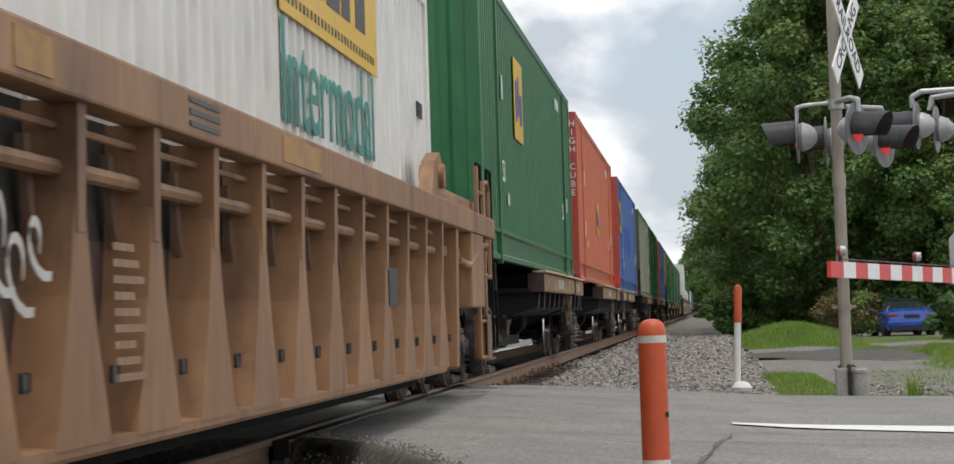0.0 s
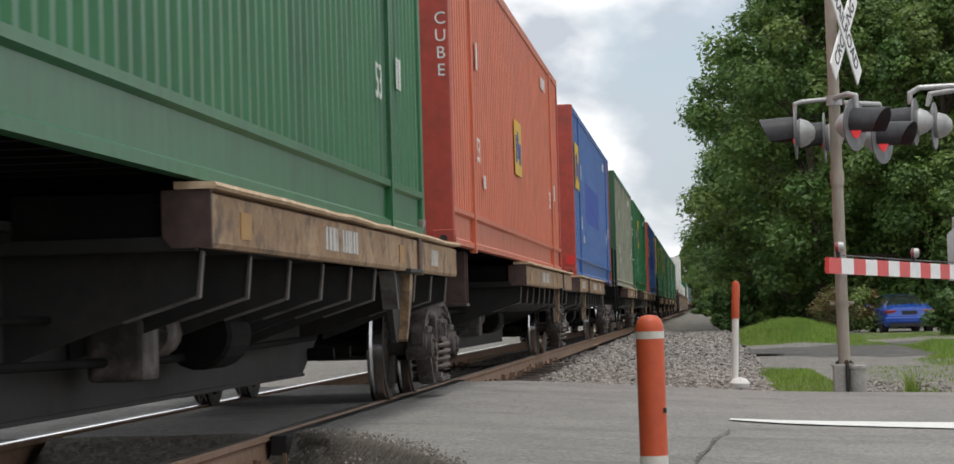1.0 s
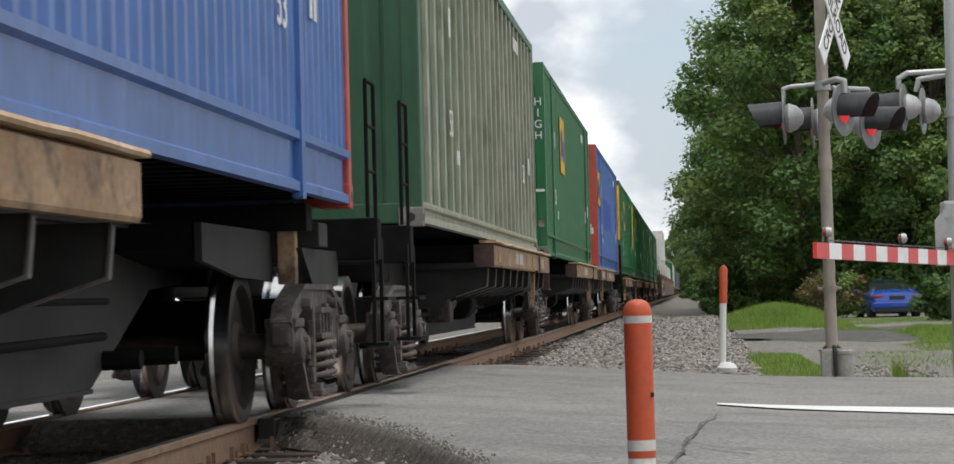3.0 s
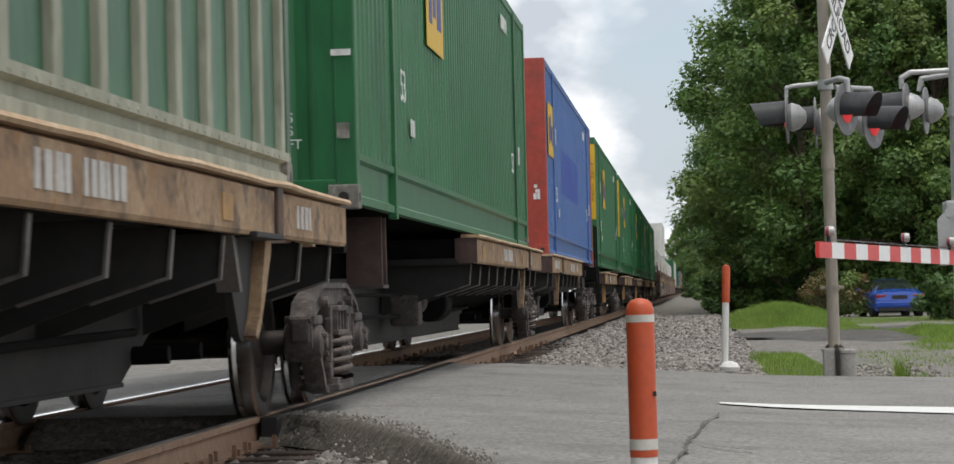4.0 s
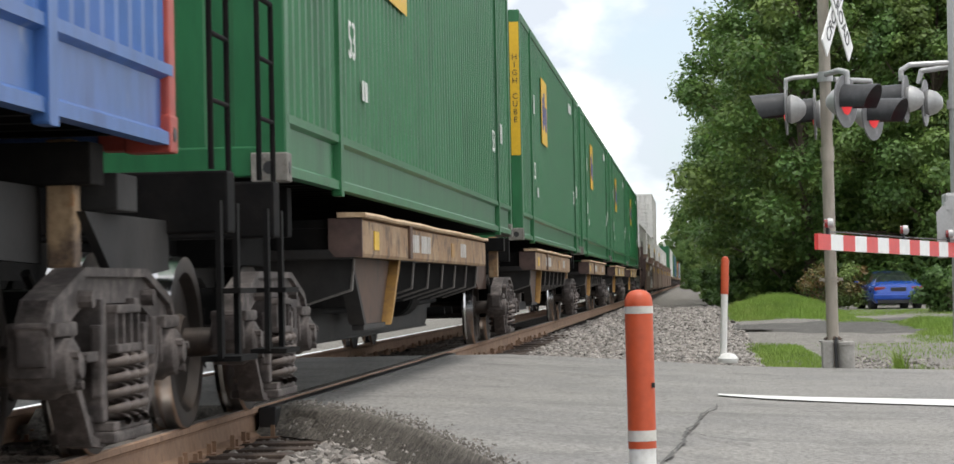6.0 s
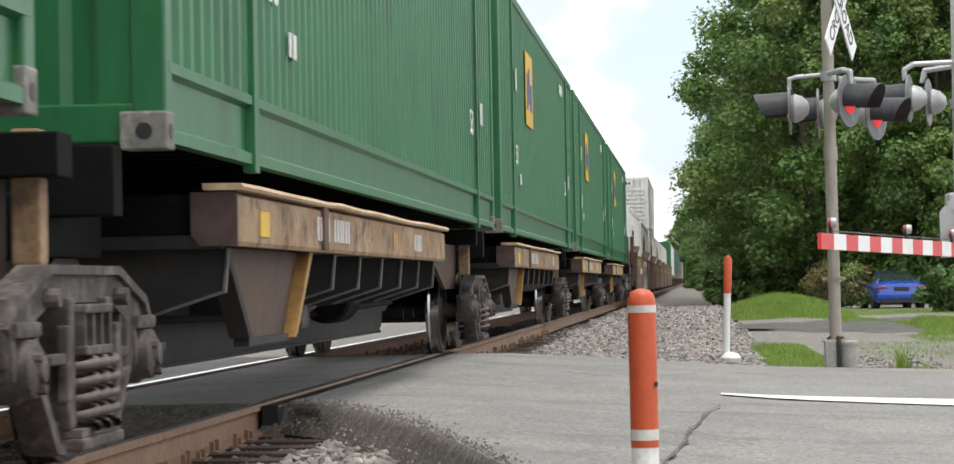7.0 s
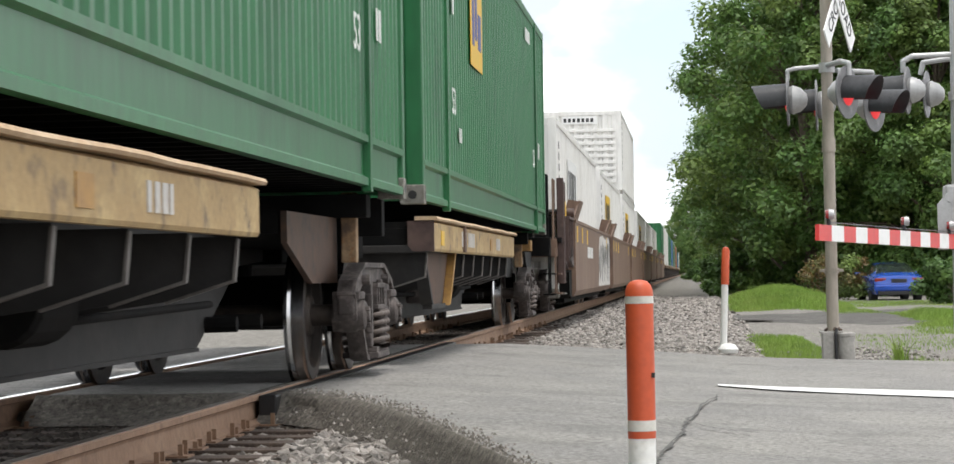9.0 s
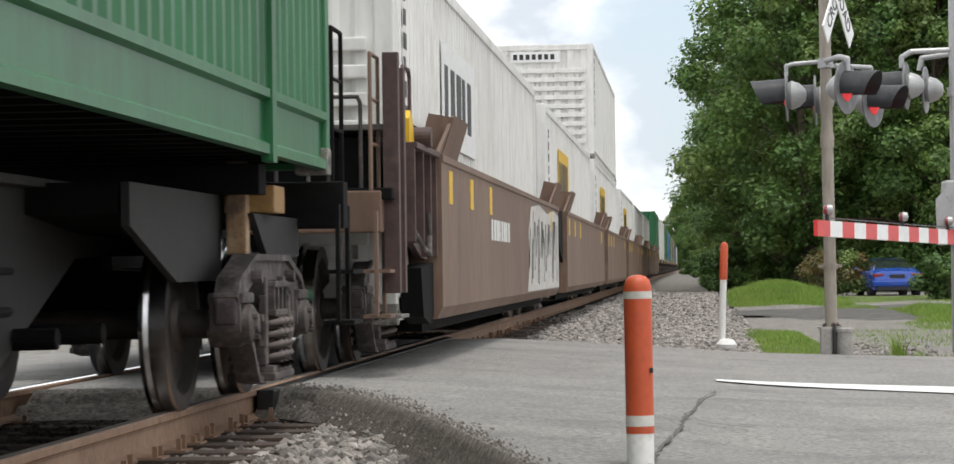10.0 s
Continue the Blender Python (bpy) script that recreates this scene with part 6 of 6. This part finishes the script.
for x, y, k, a, s in SPOTS:
    t = thing("tree", "tall broad-leaved tree in full green summer leaf", "tree", "trees of the wood beside the track", at=pose(x, y, ground_z(x, y) - 0.1, 0, 0, a))
    t.scale = (s, s, s)
    part("trunk", TREES[k][0], None, t)
    part("crown", TREES[k][1], None, t)


def bush(x, y, r, h, seed, mats, per=260, clumps=22, size=0.11, label="leafy green bush at the edge of the wood", name="bush"):
    rng = random.Random(seed)
    t = thing(name, label, "bush", "bushes below the trees", at=pose(x, y, ground_z(x, y)))
    centres, radii = [], []
    bm = B()
    for i in range(clumps):
        a, rr = rng.random() * 6.283, r * math.sqrt(rng.random())
        z = h * rng.uniform(0.12, 0.92) * (1 - 0.45 * rr / r)
        centres.append((rr * math.cos(a), rr * math.sin(a), z))
        radii.append(rng.uniform(0.18, 0.34) * r)
        tube(bm, (0, 0, 0), centres[-1], 0.02, 0.008, 5)
    part("stem", bm, BARK, t)
    part("foliage", leaves_mesh("foliage", centres, radii, per, size, seed, mats), None, t)
    return t


for i, (x, y, r, h) in enumerate([(2.3, 100, 1.4, 2.2), (4.8, 101, 1.8, 2.6), (6.9, 98.5, 1.9, 2.4), (9.2, 95, 2.0, 3.0), (2.4, 104, 1.7, 2.8), (2.4, 120, 1.6, 2.6), (12, 92, 2.2, 3.4),
                                  (2.6, 140, 1.8, 3), (2.8, 165, 2, 3), (3.0, 200, 2.2, 3.2), (3.2, 250, 2.5, 3.5), (3.4, 104, 1.8, 3.5), (8, 99, 2, 3.0), (1.5, 215, 1.3, 1.8), (0.9, 262, 1.4, 2.2), (2.2, 235, 1.6, 2.6), (0.4, 330, 1.8, 3.0), (1.6, 300, 2.0, 3.4)]):
    bush(x, y, r, h, 40 + i, [LEAF])
bush(7.95, 72.0, 1.25, 2.1, 71, [LEAF], 300, 26, 0.075, "dense green bush beside the drive")
bush(4.9, 84.0, 1.3, 2.2, 72, [LEAFRED, LEAFY], 170, 22, 0.06, "small shrub with rusty yellow leaves")


def blades(name, spots, seed, label, mats, category="grass"):
    """Grass blades as bent triangles. spots: (x0, x1, y0, y1, count, height)."""
    rng = np.random.RandomState(seed)
    V, F = [], []
    for x0, x1, y0, y1, n, h in spots:
        for k in range(n):
            x, y = rng.uniform(x0, x1), rng.uniform(y0, y1)
            e = min(1, 4 * min((x - x0) / (x1 - x0), (x1 - x) / (x1 - x0), (y - y0) / (y1 - y0), (y1 - y) / (y1 - y0)) + 0.25)
            clump = 0.6 + 0.6 * noise.noise((x * 1.1, y * 0.7, seed))
            if rng.rand() > e * (0.5 + clump):
                continue
            z = ground_z(x, y) - 0.02
            H = h * e * rng.uniform(0.5, 1.1) * (0.7 + 0.5 * clump)
            a = rng.uniform(0, 6.283)
            w = 0.004 + 0.008 * h
            dx, dy = w * math.cos(a), w * math.sin(a)
            lx, ly = rng.normal() * 0.3 * H, rng.normal() * 0.3 * H
            i = len(V)
            V += [(x - dx, y - dy, z), (x + dx, y + dy, z), (x + lx * 0.4 + dx * 0.6, y + ly * 0.4 + dy * 0.6, z + H * 0.65),
                  (x + lx * 0.4 - dx * 0.6, y + ly * 0.4 - dy * 0.6, z + H * 0.65), (x + lx, y + ly, z + H)]
            F += [(i, i + 1, i + 2, i + 3), (i + 3, i + 2, i + 4)]
    me = bpy.data.meshes.new(name)
    me.from_pydata(V, [], F)
    for m in mats:
        me.materials.append(m)
    return tagged(new(name, me), label, category, kind="stuff")


blades("grass", [(1.0, 4.3, 62, 80, 70000, 0.34), (3.6, 9.0, 66, 82, 22000, 0.07), (1.2, 4.2, 80, 94, 20000, 0.35), (4.3, 8.0, 45, 57, 60000, 0.24), (3.2, 4.6, 56, 62, 3500, 0.14),
                 (3.6, 6.5, 40, 46, 5000, 0.10)], 5,
       "bright green uncut grass below the trees", [GRASS])
blades("weeds", [(0.72, 1.8, 26.2, 40.0, 9500, 0.12), (1.9, 3.2, 26.0, 28.5, 700, 0.14), (1.9, 4.4, 31, 42, 2600, 0.08), (2.18, 2.30, 26.4, 26.7, 150, 0.36), (2.35, 2.6, 26.4, 26.9, 90, 0.20)], 6,
       "thin weeds and grass tufts in the gravel", [GRASS], "weeds")

# ---------------------------------------------------------------- ties and stones


def build_ties():
    me = meshed("tie", box(B(), -1.32, 1.32, -0.11, 0.11, -0.32, -0.175, 0.008), TIE)
    me2 = None
    for k in range(66):
        y = 7.6 + 0.52 * k
        if ROAD_Y0 - 0.2 < y < ROAD_Y1 + 0.1:
            continue
        t = new("tie", me)
        tagged(t, "weathered creosoted timber railway tie", "railway tie", "ties of the track")
        t.matrix_world = pose(XC + random.uniform(-0.04, 0.04), y, random.uniform(-0.01, 0.008), 0, 0, random.uniform(-0.8, 0.8))
        sp = B()
        for rx in (0.75, -0.75):
            box(sp, rx - 0.15, rx + 0.15, -0.09, 0.09, -0.178, -0.165)
            for dx in (-0.11, 0.11):
                for dy in (-0.06, 0.06):
                    box(sp, rx + dx - 0.012, rx + dx + 0.012, dy - 0.012, dy + 0.012, -0.17, -0.115 + random.uniform(-0.02, 0.02))
        part("tie_plate", sp, RAILSIDE, t, "rusty tie plates with spikes")["kind"] = "stuff"


build_ties()


def stones(name, spots, seed, label, mat=None):
    rng = np.random.RandomState(seed)
    base = np.array([(0, 0, 1), (.9, 0, .35), (.28, .85, .4), (-.72, .53, .35), (-.72, -.53, .4), (.28, -.85, .35), (.72, .53, -.45), (-.28, .85, -.4), (-.9, 0, -.45), (-.28, -.85, -.4), (.72, -.53, -.45), (0, 0, -1)])
    tri = np.array([(0, 1, 2), (0, 2, 3), (0, 3, 4), (0, 4, 5), (0, 5, 1), (1, 6, 2), (2, 7, 3), (3, 8, 4), (4, 9, 5), (5, 10, 1), (6, 7, 2), (7, 8, 3), (8, 9, 4), (9, 10, 5), (10, 6, 1),
                    (11, 7, 6), (11, 8, 7), (11, 9, 8), (11, 10, 9), (11, 6, 10)])
    V, F = [], []
    for x0, x1, y0, y1, n, size in spots:
        for k in range(n):
            x, y = rng.uniform(x0, x1), rng.uniform(y0, y1)
            if x > x1 - 0.5 and rng.rand() < (x - x1 + 0.5) * 1.8:
                continue
            if road_edge(x) - (0.16 if x > -2.3 else 0.3) * rng.uniform(0.4, 1.4) < y < ROAD_Y1 + 0.1 and x > XC - 1.9:
                continue
            s = size * rng.uniform(0.45, 1.15)
            z = ground_z(x, y) + s * rng.uniform(-0.1, 0.5)
            p = base * (1 + 0.45 * rng.rand(12, 1)) * s * np.array([rng.uniform(.6, 1.1), rng.uniform(.6, 1.1), rng.uniform(.45, .8)])
            a = rng.uniform(0, 6.283)
            c, sn = math.cos(a), math.sin(a)
            b = rng.uniform(-.6, .6)
            q = np.stack([p[:, 0] * c - p[:, 1] * sn, p[:, 0] * sn + p[:, 1] * c, p[:, 2] + b * p[:, 0]], 1) + (x, y, z)
            F.append(tri + 12 * len(V))
            V.append(q)
    me = bpy.data.meshes.new(name)
    V, F = np.concatenate(V), np.concatenate(F)
    me.from_pydata(V.tolist(), [], F.tolist())
    me.materials.append(mat or STONE)
    return tagged(new(name, me), label, "ballast", kind="stuff")


stones("ballast", [(-2.55, -0.2, 8.2, 14.6, 11500, 0.041), (-5.4, -4.2, 9.0, 14.6, 2500, 0.036)], 1, "loose grey ballast stones beside the rail")
stones("ballast", [(-2.55, 0.9, 25.6, 36, 14000, 0.038), (-2.5, 1.1, 36, 52, 11000, 0.045), (-2.4, 1.1, 52, 100, 12000, 0.06), (0.5, 3.2, 25.7, 34, 1500, 0.03)], 2,
       "grey ballast shoulder of crushed stone beyond the road")


stones("ballast", [(-4.05, -2.70, 7.0, 14.6, 5500, 0.034), (-4.05, -2.70, 25.6, 50, 4000, 0.04)], 3, "oily ballast stones between the rails, darkened further for the train's shade", DARKSTONE)


def crumbs(seed, mat, count, spill):
    rng = np.random.RandomState(seed)
    V, F = [], []
    tet = np.array([(1, 0, -.4), (-.5, .87, -.4), (-.5, -.87, -.4), (0, 0, 0.8)])
    tri = np.array([(0, 1, 3), (1, 2, 3), (2, 0, 3), (0, 2, 1)])
    for k in range(count):
        x = rng.uniform(-2.5, -0.2)
        u_ = abs(rng.normal()) * 0.4 - spill * abs(rng.normal())
        y = road_edge(x) + 0.06 - u_ * 0.55
        xe, x = x, x - 0.45 * max(0, u_)
        s = rng.uniform(0.003, 0.010)
        f = min(1.0, max(0.0, u_ / 0.55))
        z = road_z(xe) + 0.010 if f <= 0 else road_z(xe) - 0.012 + (min(road_z(xe) - 0.10, ground_z(x, y)) - road_z(xe) + 0.012) * f ** 0.8
        F.append(tri + 4 * len(V))
        V.append(tet * s * (1 + 0.5 * rng.rand(4, 1)) + (x, y, z + 0.004))
    me = bpy.data.meshes.new("asphalt_crumbs")
    me.from_pydata(np.concatenate(V).tolist(), [], np.concatenate(F).tolist())
    me.materials.append(mat)
    tagged(new("asphalt_crumbs", me), "crumbled asphalt and grit along the road edge", "gravel", kind="stuff")


crumbs(21, SHOULDER, 1500, 0.5)
crumbs(22, STONE, 700, 0.6)

# ---------------------------------------------------------------- what moves
SPEED = 21.1


def motions():
    times = [-1.0] + [0.5 * k for k in range(21)] + [11.0]
    for ob, y0 in moving:
        walk(ob, [(t, pose(XC, y0 - SPEED * t, 0)) for t in times])
    start = dict(moving)
    for ob, dy in wheels:
        if start[ob.parent.parent] > 275:
            continue
        walk(ob, [(k / 30, pose(0, dy, WHEEL_R, 88.0 * k)) for k in range(-1, 302)])


motions()
